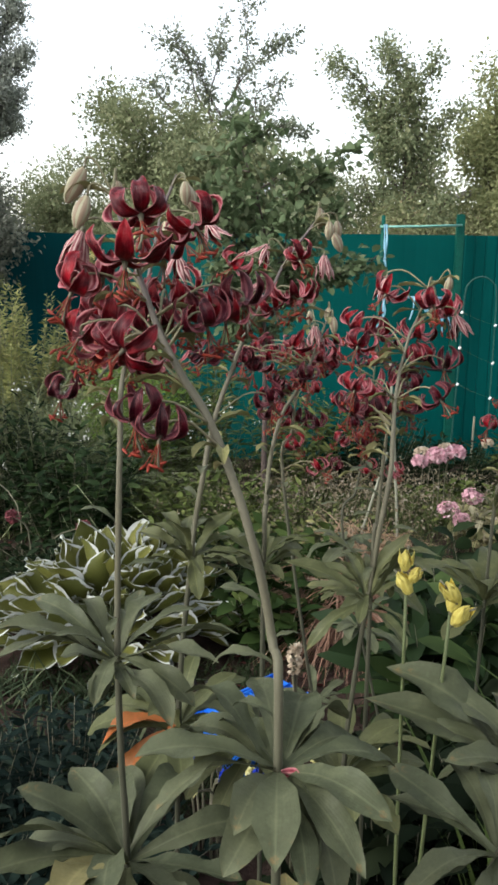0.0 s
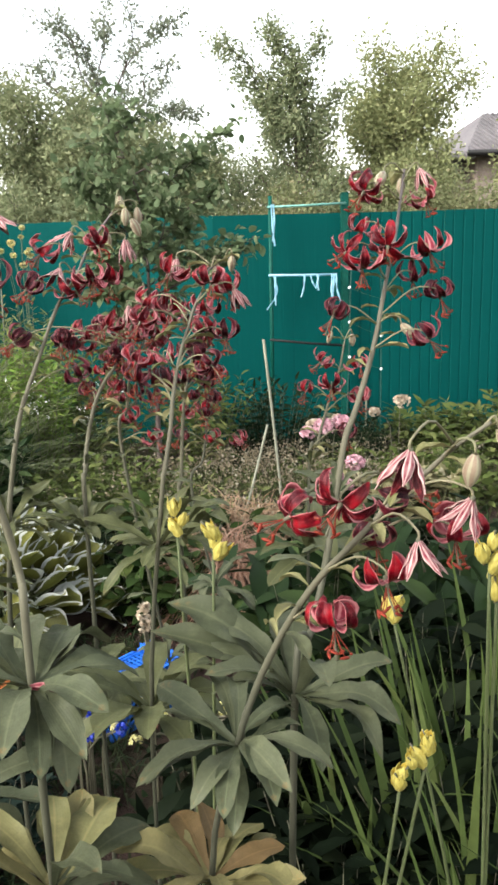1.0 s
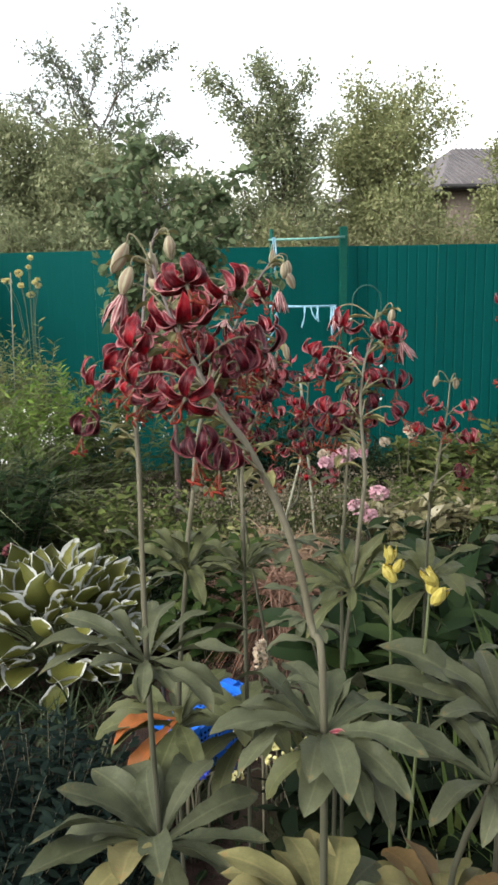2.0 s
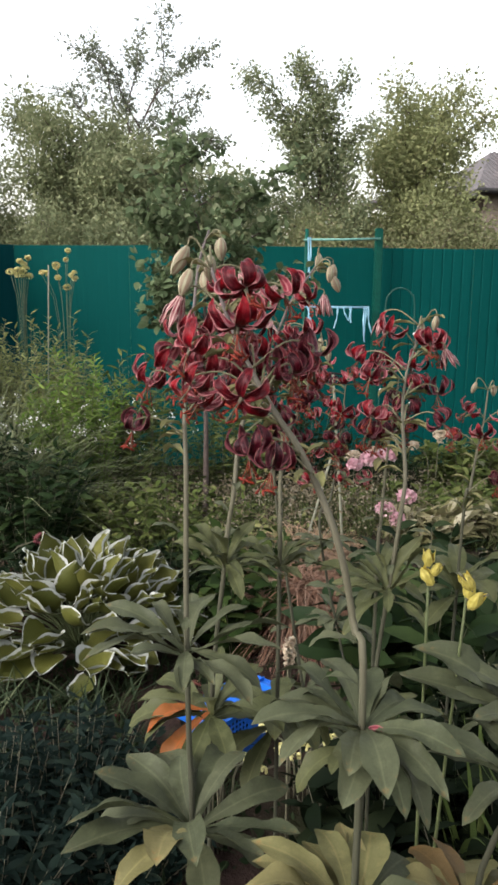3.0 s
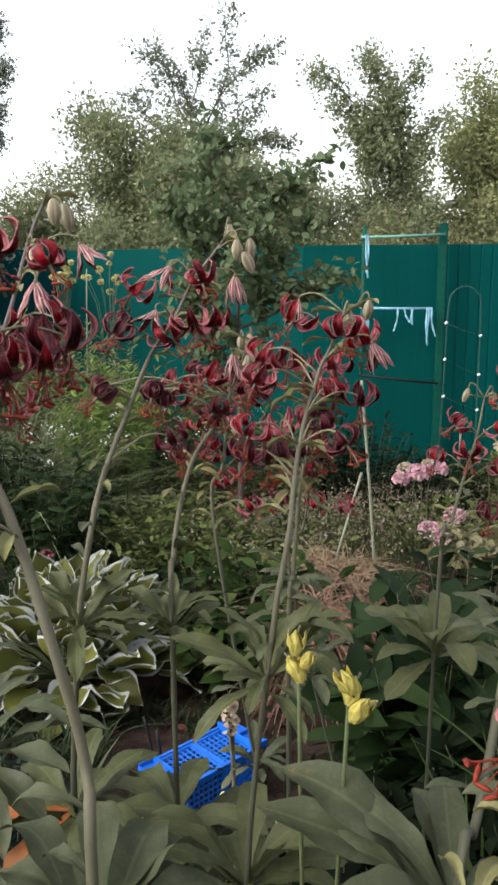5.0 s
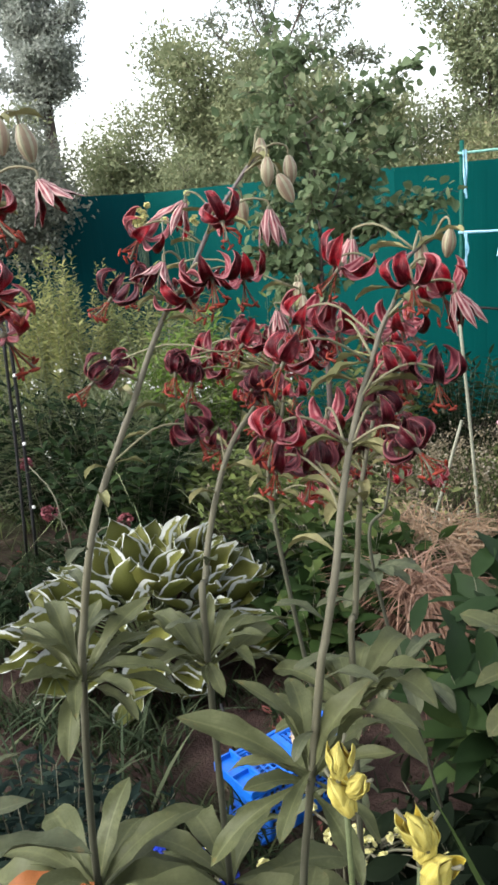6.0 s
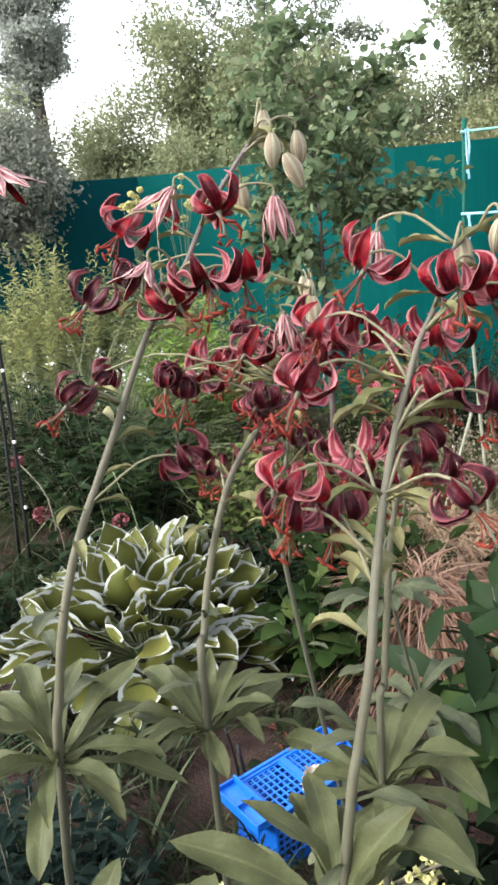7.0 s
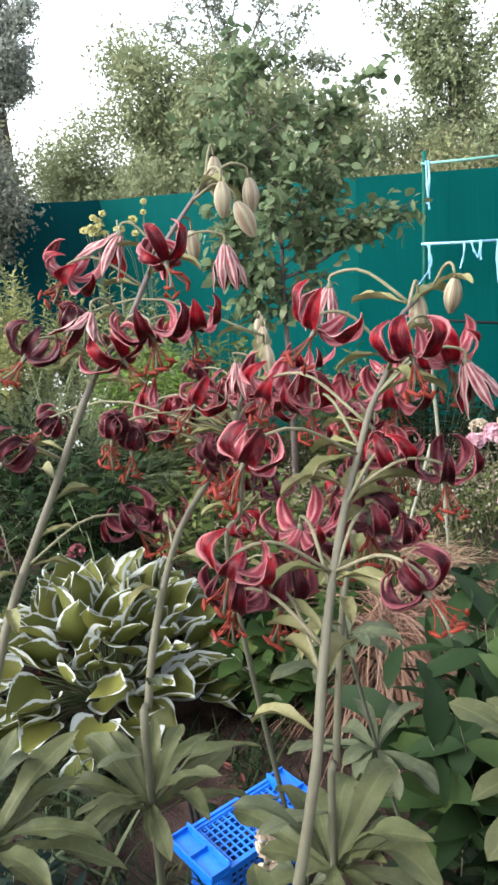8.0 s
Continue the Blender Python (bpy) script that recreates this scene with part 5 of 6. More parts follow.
def make_grass(name, label, cx, cy, sx, sy, count, height, seed, material=GRASS, width=0.006):
    rng = np.random.default_rng(seed)
    x = cx + sx * rng.uniform(-1, 1, count)
    y = cy + sy * rng.uniform(-1, 1, count)
    keep = np.array([noise.noise(Vector((a * 3.1, b * 3.1, seed))) > -0.12 for a, b in zip(x, y)])
    x, y = x[keep], y[keep]
    n = len(x)
    base = np.stack([x, y, [ground_z(a, b) - 0.004 for a, b in zip(x, y)]], 1)
    way = np.stack([rng.normal(0, 0.45, n), rng.normal(0, 0.45, n), np.ones(n)], 1)
    me = blade_cloud(name, base, way, height * rng.uniform(0.4, 1.2, n), width * rng.uniform(0.6, 1.4, n), rng, 0.7, 4)
    me.materials.append(material)
    tagged(new(name, me), label, "grass", kind="stuff")


make_grass("grass", "short green grass and weeds on the soil", -0.45, 1.95, 0.5, 0.55, 2800, 0.14, 81, LOW_GRASS)
make_grass("grass", "tufts of grey-green grass before the hosta", -0.58, 2.05, 0.30, 0.36, 360, 0.22, 89, TUFT, 0.009)
make_grass("grass", "rough green grass between the beds", 0.2, 4.5, 2.2, 0.9, 7000, 0.20, 82)
make_grass("grass", "rough grass along the fence", 0.5, 6.1, 4.0, 0.7, 6000, 0.30, 83)
make_grass("grass", "tall pale grass among perennials", -1.5, 5.1, 0.7, 0.5, 900, 0.75, 84)
make_grass("grass", "tall pale grass before the goldenrod", -1.40, 4.60, 0.36, 0.25, 2800, 1.20, 88, PALE_GRASS)
make_grass("grass", "pale grass between perennials and fence", -1.02, 4.95, 0.36, 0.25, 2400, 1.12, 90, PALE_GRASS)
make_grass("grass", "dark grass and weeds beside the hosta", -1.32, 3.1, 0.36, 0.5, 2600, 0.16, 92, LOW_GRASS)
make_grass("grass", "thin weeds round the crate", 0.1, 2.2, 0.3, 0.5, 420, 0.07, 85, LOW_GRASS)
make_grass("grass", "green weeds below the lilies", 0.2, 1.1, 0.8, 0.5, 2200, 0.14, 86, LOW_GRASS)


def make_weeds():
    """Small broad weed leaves and clods over the bare soil."""
    rng = np.random.default_rng(91)
    n = 2400
    x, y = rng.uniform(-1.2, 1.3, n), rng.uniform(1.0, 3.4, n)
    keep = np.array([noise.noise(Vector((a * 2.3, b * 2.3, 7.0))) > 0.02 for a, b in zip(x, y)])
    x, y = x[keep], y[keep]
    base = np.stack([x, y, [ground_z(a, b) + 0.004 for a, b in zip(x, y)]], 1)
    base[:, 2] += rng.uniform(0, 0.03, len(x))
    me = leaf_cloud("weeds", base, rng.normal(0, 1, (len(x), 3)) * [1, 1, 0.3] + [0, 0, 0.3], 0.03 * rng.uniform(0.5, 1.4, len(x)), 0.6, rng)
    me.materials.append(DEEP)
    tagged(new("weeds", me), "small broad-leaved weeds on dark soil", "weeds", kind="stuff")


make_weeds()


def make_litter(label, centre, spread, count, seed):
    """Fallen curled petals on the soil."""
    rng = np.random.default_rng(seed)
    x, y = rng.normal(centre[0], spread[0], count), rng.normal(centre[1], spread[1], count)
    base = np.stack([x, y, [ground_z(a, b) + 0.006 for a, b in zip(x, y)]], 1)
    base[:, 2] += rng.uniform(0, 0.02, count)
    me = leaf_cloud("fallen_petals", base, rng.normal(0, 1, (count, 3)) * [1, 1, 0.25], 0.045 * rng.uniform(0.5, 1.2, count), 0.35, rng, 0.2, 0.4)
    me.materials.append(LITTER)
    tagged(new("fallen_petals", me), label, "petals", kind="stuff")


make_litter("withered reddish petals fallen on the soil", (-0.75, 3.35), (0.35, 0.22), 240, 92)
make_litter("withered reddish petals fallen below the lilies", (0.15, 2.5), (0.35, 0.25), 70, 93)


# ---- flowers of the bed ----
def make_bloom(name, label, at, heads, material, petal, seed, florets=34, stalk=PEDICEL, thick=0.003):
    """A plant whose stalks each carry a domed head of small five-petalled flowers."""
    rng = np.random.default_rng(seed)
    root = Vector((at[0], at[1], ground_z(*at)))
    plant = thing(name, label, "flower", root, "flowers of the bed")
    for x, y, z, r in heads:
        p = Vector((x, y, z)) - root
        part("stalk", tube("stalk", spline([(p.x * 0.3, p.y * 0.3, 0), (p.x * 0.35, p.y * 0.35, p.z * 0.78), p], 6), thick, 5), stalk, plant)
        base, way = [], []
        for k in range(florets):
            d = Vector((rng.normal(), rng.normal(), rng.normal() + 0.5)).normalized()
            c = p + Vector((d.x * r, d.y * r, d.z * r * 0.7)) * rng.uniform(0.75, 1.0)
            s = d.orthogonal().normalized()
            q = d.cross(s)
            for j in range(5):
                a = j * 1.2566 + rng.random() * 0.3
                base.append(c)
                way.append(s * math.cos(a) + q * math.sin(a) + d * 0.35)
        part("flower_head", leaf_cloud("flower_head", np.array([tuple(b) for b in base]), np.array([tuple(w) for w in way]), petal * rng.uniform(0.8, 1.2, len(base)), 0.85, rng, 0.1), material, plant)


make_bloom("pink_flower", "pink rose cluster with pale double blooms", (1.10, 3.9), [(1.02, 3.80, 0.20, 0.05), (1.14, 3.82, 0.27, 0.045), (1.08, 3.76, 0.16, 0.035)], PINK, 0.026, 201)
make_bloom("pink_flower", "pink rose cluster with full heads", (1.12, 4.4), [(1.08, 4.35, 0.36, 0.055), (1.19, 4.36, 0.38, 0.05), (0.98, 4.33, 0.33, 0.035)], PINK, 0.028, 202)
make_bloom("cream_flower", "faded cream phlox head near the fence", (1.70, 4.9), [(1.69, 4.80, 0.40, 0.055), (1.52, 4.85, 0.33, 0.03)], CREAM, 0.022, 203)
make_bloom("cream_flower", "faded cream phlox heads", (1.15, 5.0), [(1.12, 4.9, 0.25, 0.05), (1.28, 4.95, 0.27, 0.045)], CREAM, 0.022, 204)
yr = np.random.default_rng(77)
for cx, cy in ((-0.90, 6.0), (-1.22, 6.0)):
    make_bloom("yarrow", "pale yellow tansy heads on tall branching stalks", (cx, cy), [(cx + yr.normal(0, 0.075), cy + yr.normal(0, 0.05), 1.47 + yr.normal(0, 0.06), yr.uniform(0.014, 0.030)) for _ in range(11)], YARROW, 0.014, 205 + int(cx * 10), 26, GREEN_GREY, 0.0024)
    make_herb("tansy_leaves", "feathery green foliage of tansy", "plant", (cx, cy), 0.20, 1.36, 34, 40, 0.075, 0.2, GOLD, 215, group="perennials of the garden bed")
make_bloom("pale_flower", "withered whitish flower spike on the soil", (0.11, 1.53), [(0.100, 1.506, 0.540, 0.010), (0.107, 1.508, 0.556, 0.011), (0.100, 1.504, 0.572, 0.010), (0.105, 1.506, 0.588, 0.008)], CREAM, 0.011, 206, 7)
make_bloom("blue_flower", "low deep blue flowers among leaves", (-0.09, 1.56), [(-0.085 + 0.045 * yr.normal(), 1.54 + 0.03 * yr.normal(), 0.29 + 0.02 * yr.normal(), 0.012) for _ in range(7)], VIOLET, 0.011, 212, 7)
make_bloom("white_flower", "low small white flowers beside blue ones", (-0.04, 1.57), [(-0.05 + 0.04 * yr.normal(), 1.55 + 0.03 * yr.normal(), 0.28 + 0.02 * yr.normal(), 0.011) for _ in range(5)], YARROW, 0.009, 213, 7)
make_bloom("sedum", "low sedum with small pale yellow flowers", (0.18, 1.72), [(0.04 + 0.32 * yr.random(), 1.60 + 0.2 * yr.random(), 0.13 + 0.07 * yr.random(), 0.014) for _ in range(18)], YARROW, 0.010, 209, 9)
make_bloom("crimson_flower", "small crimson flowers low between perennials", (-0.95, 3.3), [(-1.05, 3.3, 0.30, 0.03), (-0.75, 3.35, 0.24, 0.03), (-1.3, 3.7, 0.4, 0.03)], OLD_OUT, 0.02, 208, 16)


# ---- crate, sticks, rack, trellis ----
def slat_mesh(size):
    v, f = [], []
    box_lists((0, 0, 0), size, v, f)
    return mesh_from("slat", v, f, False)


def make_crate():
    """A shallow crate lying on its side: latticed faces between ribbed end walls."""
    crate = thing("crate", "bright blue slatted plastic crate lying on the soil", "crate", (0.015, 2.027, ground_z(0, 2.0) + 0.003))
    crate.rotation_euler = (0, 0, radians(43))
    L, W, H, end = 0.315, 0.155, 0.150, 0.046
    inner = L - 2 * end

    def lattice(name, m, depth, band):
        """One latticed face of the given depth between the end walls, its upright axis along y."""
        face = part(name, slat_mesh((inner, 0.016, 0.008)), BLUE, crate, at=m @ pose(0, depth / 2 - 0.008, 0))
        part("band", slat_mesh((inner, band, 0.006)), BLUE, face, at=pose(0, band / 2 - depth + 0.008, 0))
        part("rib", boxed("rib", (0, 0, 0), (0.020, depth - 0.02, 0.009), 0.002), BLUE, face, at=pose(0.012, 0.008 - depth / 2, 0.001))
        up, across = slat_mesh((0.0042, depth - 0.01, 0.004)), slat_mesh((inner, 0.0042, 0.004))
        n, k = round(inner / 0.0165), round((depth - band) / 0.0165)
        for a in range(n + 1):
            part("slat", up, BLUE, face, at=pose(-inner / 2 + inner * a / n, 0.008 - depth / 2, -0.001))
        for b in range(1, k):
            part("slat", across, BLUE, face, at=pose(0, 0.008 - b * (depth - band) / k, -0.0018))

    lattice("top_face", pose(0, 0, H - 0.008), W, 0.016)
    lattice("front_face", pose(0, -W / 2 + 0.004, H / 2, 90), H, 0.030)
    lattice("back_face", pose(0, W / 2 - 0.004, H / 2, 90), H, 0.030)
    for sx in (-1, 1):
        wall = part("end_wall", boxed("end_wall", (0, 0, H / 2), (0.006, W, H), 0.002), BLUE, crate, at=pose(sx * (inner / 2 + 0.003), 0, 0))
        part("flange", boxed("flange", (0, 0, 0), (end, W, 0.005), 0.0015), BLUE, wall, at=pose(sx * end / 2, 0, H - 0.006))
        part("flange", boxed("flange", (0, 0, 0), (0.005, W, 0.026), 0.0015), BLUE, wall, at=pose(sx * end, 0, H - 0.010))
        part("flange", boxed("flange", (0, 0, 0), (0.006, W, 0.022), 0.0015), BLUE, wall, at=pose(0, 0, H + 0.004))
        for k in range(3):
            part("rib", slat_mesh((end, 0.004, 0.020)), BLUE, wall, at=pose(sx * end / 2, -W / 2 + 0.003 + k * (W - 0.006) / 2, H - 0.002))
        part("foot", boxed("foot", (0, 0, 0), (0.030, W, 0.012), 0.003), BLUE, wall, at=pose(sx * 0.015, 0, 0.006))


make_crate()


def make_rod(name, label, a, b, radius, material, group=""):
    rod = tagged(new(name, tube(name, spline([a, tuple((p + q) / 2 + 0.004 for p, q in zip(a, b)), b], 6), radius, 7)), label, "stake", group)
    rod.data.materials.append(material)
    return rod


glinting_stake = make_rod("plant_stake", "thin black plant stake with white beads for glints", (-1.228, 3.5, 0), (-1.190, 3.5, 1.12), 0.0082, BLACK, "black stakes")
# Added white beads stand in for highlights on the glossy stake.
for x, z in ((-1.206, 0.26), (-1.203, 0.55), (-1.197, 0.85)):
    part("clip", tube("clip", [(x + 0.004, 3.494, z - 0.006), (x + 0.004, 3.494, z + 0.006)], 0.0075, 8), ROPE, glinting_stake, "small white bead for a glint")
make_rod("plant_stake", "thin black plant stake", (-1.275, 3.5, 0), (-1.215, 3.5, 1.10), 0.0075, BLACK, "black stakes")
make_rod("stick", "short dark stick in the soil beside the crate", (-0.10, 2.03, 0), (-0.115, 2.06, 0.20), 0.005, BLACK, "dark sticks")
make_rod("stick", "short dark stick in the soil beside the crate", (-0.135, 2.14, 0), (-0.165, 2.16, 0.18), 0.004, BLACK, "dark sticks")
make_rod("reed", "pale dry reed standing in the bed", (0.70, 3.4, 0), (0.615, 3.4, 0.99), 0.0065, REED, "dry reeds")
make_rod("reed", "pale dry reed leaning in the bed", (0.46, 3.4, 0), (0.63, 3.45, 0.58), 0.006, REED, "dry reeds")
make_rod("reed", "tall thin pale reed before the fence", (-1.03, 5.5, -0.1), (-0.951, 5.5, 1.515), 0.0045, REED, "dry reeds")
make_rod("reed", "thin pale reed near the fence", (1.72, 5.9, -0.2), (1.73, 5.9, 0.32), 0.008, REED, "dry reeds")


def ribbon(parent, at, length, seed):
    rng = np.random.default_rng(seed)
    v, f = [], []
    x = at[0]
    pts = spline([(x, at[1], at[2] + 0.01), (x + rng.normal(0, 0.012), at[1] - 0.02, at[2] - length * 0.5), (x + rng.normal(0, 0.025), at[1] - 0.015, at[2] - length)], 8)
    for i, p in enumerate(pts):
        w = 0.0072 * (1 + 0.3 * math.sin(i * 1.7 + seed))
        a = 0.5 * math.sin(i * 0.8 + seed)
        for d in (0.0, 0.001):
            v += [p + Vector((-w * math.cos(a), -w * math.sin(a) + d, 0)), p + Vector((w * math.cos(a), w * math.sin(a) + d, 0))]
    for i in range(len(pts) - 1):
        a = i * 4
        f += [(a, a + 1, a + 5, a + 4), (a + 3, a + 2, a + 6, a + 7), (a, a + 4, a + 6, a + 2), (a + 1, a + 3, a + 7, a + 5)]
    part("ribbon", mesh_from("ribbon", v, f), RIBBON, parent, "pale blue cloth strip")


def make_rack():
    rack = thing("rack", "green steel post rack tied with pale blue strips", "rack", (1.08, 6.6, -0.28))
    o = Vector((1.08, 6.6, -0.28))
    part("post", tube("post", [Vector((1.06, 6.62, -0.33)) - o, Vector((1.08, 6.62, 1.86)) - o], 0.017, 10), POST_GREEN, rack)
    part("post", boxed("post", (0, 0, 0), (0.062, 0.062, 2.2), 0.006), POST_GREEN, rack, at=pose(0.65, 0.08, 1.06))
    bars = ((1.77, 1.05, 1.73, 1.79, PALE_BAR), (1.21, 1.05, 1.64, 1.20, RIBBON), (0.66, 1.05, 1.72, 0.58, BLACK))
    for z, xa, xb, zb, material in bars:
        part("bar", tube("bar", [Vector((xa, 6.60, z)) - o, Vector(((xa + xb) / 2, 6.6, (z + zb) / 2 - 0.004)) - o, Vector((xb, 6.62, zb)) - o], 0.010, 8), material, rack)
    k = 0
    for x, z, n, ln in ((1.085, 1.78, 2, 0.33), (1.09, 1.20, 2, 0.28), (1.36, 1.20, 1, 0.18), (1.41, 1.20, 1, 0.11), (1.47, 1.20, 2, 0.13), (1.60, 1.20, 3, 0.30)):
        for j in range(n):
            k += 1
            ribbon(rack, Vector((x + 0.018 * j, 6.585, z)) - o, ln * (1 - 0.12 * j), k)


make_rack()


def make_trellis():
    o = Vector((1.80, 6.2, -0.26))
    arch = thing("trellis", "thin dark green wire arch trellis with string rungs", "trellis", o)
    line = [(1.63, 6.2, -0.3), (1.66, 6.2, 0.6), (1.675, 6.2, 1.2), (1.71, 6.2, 1.33), (1.80, 6.2, 1.375), (1.89, 6.2, 1.33), (1.925, 6.2, 1.2), (1.93, 6.2, 0.5), (1.93, 6.2, -0.3)]
    part("arch", tube("arch", spline([tuple(Vector(p) - o) for p in line], 40), 0.006, 6), WIRE, arch)
    for za, zb in ((1.10, 1.00), (0.82, 0.70), (0.53, 0.42)):
        a, b = Vector((1.66, 6.19, za)) - o, Vector((1.93, 6.19, zb)) - o
        part("string", tube("string", [a, a.lerp(b, 0.5) - Vector((0, 0, 0.008)), b], 0.0012, 4), GREEN_GREY, arch)
        for p in (a, b):
            v, f = [], []
            tube_lists([p - Vector((0.012, 0, 0)), p - Vector((0.005, 0, 0.004)), p + Vector((0.006, 0, 0.003)), p + Vector((0.012, 0, 0))], [0.004, 0.011, 0.011, 0.004], 7, v, f)
            part("knot", mesh_from("knot", v, f), ROPE, arch)


make_trellis()


# ---- trees ----
def make_tree(name, label, at, height, spread, seed, leaves, leaf, material, bark=BARK, trunk=0.09, fork=0.25, limbs=9, subs=6, tilt=(0, 0), rise=0.6, width=0.55, fluff=0.10, stems=1, near=False, group="trees beyond the fence", shoots=()):
    """A tapered trunk, limbs that fork, twigs, and leaves along the twigs."""
    rng = np.random.default_rng(seed)
    root = Vector((at[0], at[1], at[2] if len(at) > 2 else ground_z(at[0], at[1]) - 0.02))
    tree = thing(name, label, "tree", root, group)
    v, f, twigs = [], [], []
    for stem in range(stems):
        foot = Vector((rng.normal(0, 0.12), rng.normal(0, 0.12), 0)) * (stems > 1)
        lean = Vector((tilt[0] + rng.normal(0, 0.09) * (stems > 1), tilt[1] + rng.normal(0, 0.10) * (stems > 1), 1))
        h = height * (1 if stem == 0 else rng.uniform(0.7, 0.98))
        pts = [foot + Vector((lean.x * h * s + rng.normal(0, 0.025) * h * s, lean.y * h * s + rng.normal(0, 0.025) * h * s, h * s)) for s in (0, 0.25, 0.5, 0.75, 1.0)]
        line = spline(pts, 16)
        tr = trunk / math.sqrt(stems)
        tube_lists(line, [tr * (1 - 0.93 * i / 16) for i in range(17)], 8, v, f)
        twigs.append((line[11:], 1.0))
        for k in range(limbs):
            u = fork + (0.97 - fork) * (k + rng.random() * 0.8) / limbs
            i = min(int(u * 16), 15)
            p = line[i].lerp(line[i + 1], u * 16 - i)
            a = k * 2.39996 + rng.normal(0, 0.3) + stem
            reach = spread * (1 - 0.62 * ((u - fork) / (1 - fork)) ** 1.3) * rng.uniform(0.65, 1.15)
            out = Vector((math.cos(a), math.sin(a), 0))
            up = rise * rng.uniform(0.5, 1.5)
            lp = [p, p + out * reach * 0.4 + Vector((0, 0, reach * up * 0.3)), p + out * reach * 0.75 + Vector((0, 0, reach * up * 0.75)) + Vector(rng.normal(0, 0.05, 3)) * reach, p + out * reach + Vector((0, 0, reach * up * 1.15))]
            limb = spline(lp, 9)
            r0 = tr * (1 - 0.85 * u) * 0.55
            tube_lists(limb, [r0 * (1 - 0.88 * j / 9) + 0.002 for j in range(10)], 6, v, f)
            twigs.append((limb[4:], 0.8))
            for s in range(subs):
                w = 0.25 + 0.72 * (s + rng.random()) / subs
                j = min(int(w * 9), 8)
                q = limb[j].lerp(limb[j + 1], w * 9 - j)
                d = Vector(rng.normal(0, 1, 3)) + out * 0.5 + Vector((0, 0, 0.55))
                ln = reach * 0.42 * rng.uniform(0.5, 1.2)
                e = q + d.normalized() * ln
                sub = spline([q, q.lerp(e, 0.5) + Vector((0, 0, 0.05 * ln)), e + Vector((0, 0, 0.12 * ln))], 5)
                tube_lists(sub, [r0 * 0.3 * (1 - 0.8 * m / 5) + 0.0015 for m in range(6)], 4, v, f)
                twigs.append((sub, 1.0))
    for a, b, weight in shoots:
        a, b = Vector(a) - root, Vector(b) - root
        d = b - a
        bow = Vector((-d.z, 0, d.x)) * 0.10 * (1 if d.x > 0 else -1)
        jog = d.length * 0.05
        shoot = spline([a, a.lerp(b, 0.3) + bow * 0.5 + Vector(rng.normal(0, jog, 3)), a.lerp(b, 0.55) + bow * 0.6 + Vector(rng.normal(0, jog, 3)), a.lerp(b, 0.8) + bow * 0.4 + Vector(rng.normal(0, jog, 3)), b], 12)
        tube_lists(shoot, [trunk * 0.16 * (1 - 0.9 * i / 12) + 0.0015 for i in range(13)], 5, v, f)
        twigs.append((shoot[3:], weight * 0.8))
        for k in range(11):
            u = rng.uniform(1.5, 11.5)
            q = shoot[int(u)].lerp(shoot[int(u) + 1], u - int(u))
            e = q + (Vector(rng.normal(0, 1, 3)) * Vector((1, 1, 0.8)) + d.normalized() * 0.9).normalized() * d.length * rng.uniform(0.08, 0.42) * (1.2 - u / 14)
            sub = spline([q, q.lerp(e, 0.5) + Vector(rng.normal(0, jog * 0.4, 3)), e], 4)
            tube_lists(sub, [trunk * 0.05 * (1 - 0.2 * m) + 0.001 for m in range(5)], 4, v, f)
            twigs.append((sub, weight))
    part("trunk", mesh_from("trunk", v, f), bark, tree)
    lens = np.array([sum((b - a).length for a, b in zip(t, t[1:])) * k for t, k in twigs])
    pick = rng.choice(len(twigs), leaves, p=lens / lens.sum())
    base, way = np.empty((leaves, 3)), np.empty((leaves, 3))
    for n, k in enumerate(pick):
        t = twigs[k][0]
        s = rng.random() * (len(t) - 1)
        i = min(int(s), len(t) - 2)
        base[n] = t[i].lerp(t[i + 1], s - i)
        way[n] = (t[i + 1] - t[i]).normalized()
    base += unit(rng.normal(0, 1, (leaves, 3))) * fluff * 2.2 * rng.random((leaves, 1)) ** 0.6
    way = way * 0.6 + rng.normal(0, 0.8, (leaves, 3)) + [0, 0, -0.15]
    size = leaf * rng.uniform(0.6, 1.25, leaves)
    me = leaf_cloud("crown", base, way, size, width, rng, 0.25) if near else diamond_cloud("crown", base, way, size, width, rng)
    part("crown", me, material, tree)


make_tree("apple_sapling", "young apple tree with dark slim trunk", (0.08, 4.56), 2.38, 0.40, 301, 4000, 0.058, SAPLING, DARK_BARK, 0.020, 0.52, 12, 5, (0.0, 0), 0.55, 0.62, 0.035, near=True, group="trees of the garden", shoots=[
    ((0.09, 4.56, 1.38), (0.60, 4.50, 2.04), 0.55), ((0.09, 4.56, 1.30), (0.70, 4.46, 1.48), 0.7), ((0.08, 4.56, 1.35), (-0.30, 4.50, 1.78), 1.2), ((0.08, 4.56, 1.12), (-0.26, 4.50, 1.22), 1.1), ((0.09, 4.56, 1.22), (0.40, 4.62, 1.36), 1.0), ((0.08, 4.56, 1.0), (0.27, 4.5, 1.16), 0.8), ((0.08, 4.56, 1.05), (-0.18, 4.46, 1.38), 1.4), ((0.08, 4.56, 0.95), (-0.16, 4.5, 1.05), 1.2), ((0.09, 4.56, 1.5), (0.42, 4.5, 1.95), 0.9), ((0.2, 4.55, 1.52), (0.52, 4.5, 1.74), 0.9)])
make_tree("willow_shrub", "large grey-green leafy shrub behind the fence", (-0.42, 9.9), 3.6, 1.25, 302, 130000, 0.062, WILLOW, BARK, 0.12, 0.10, 18, 9, (0, 0), 0.32, 0.45, 0.16, 3)
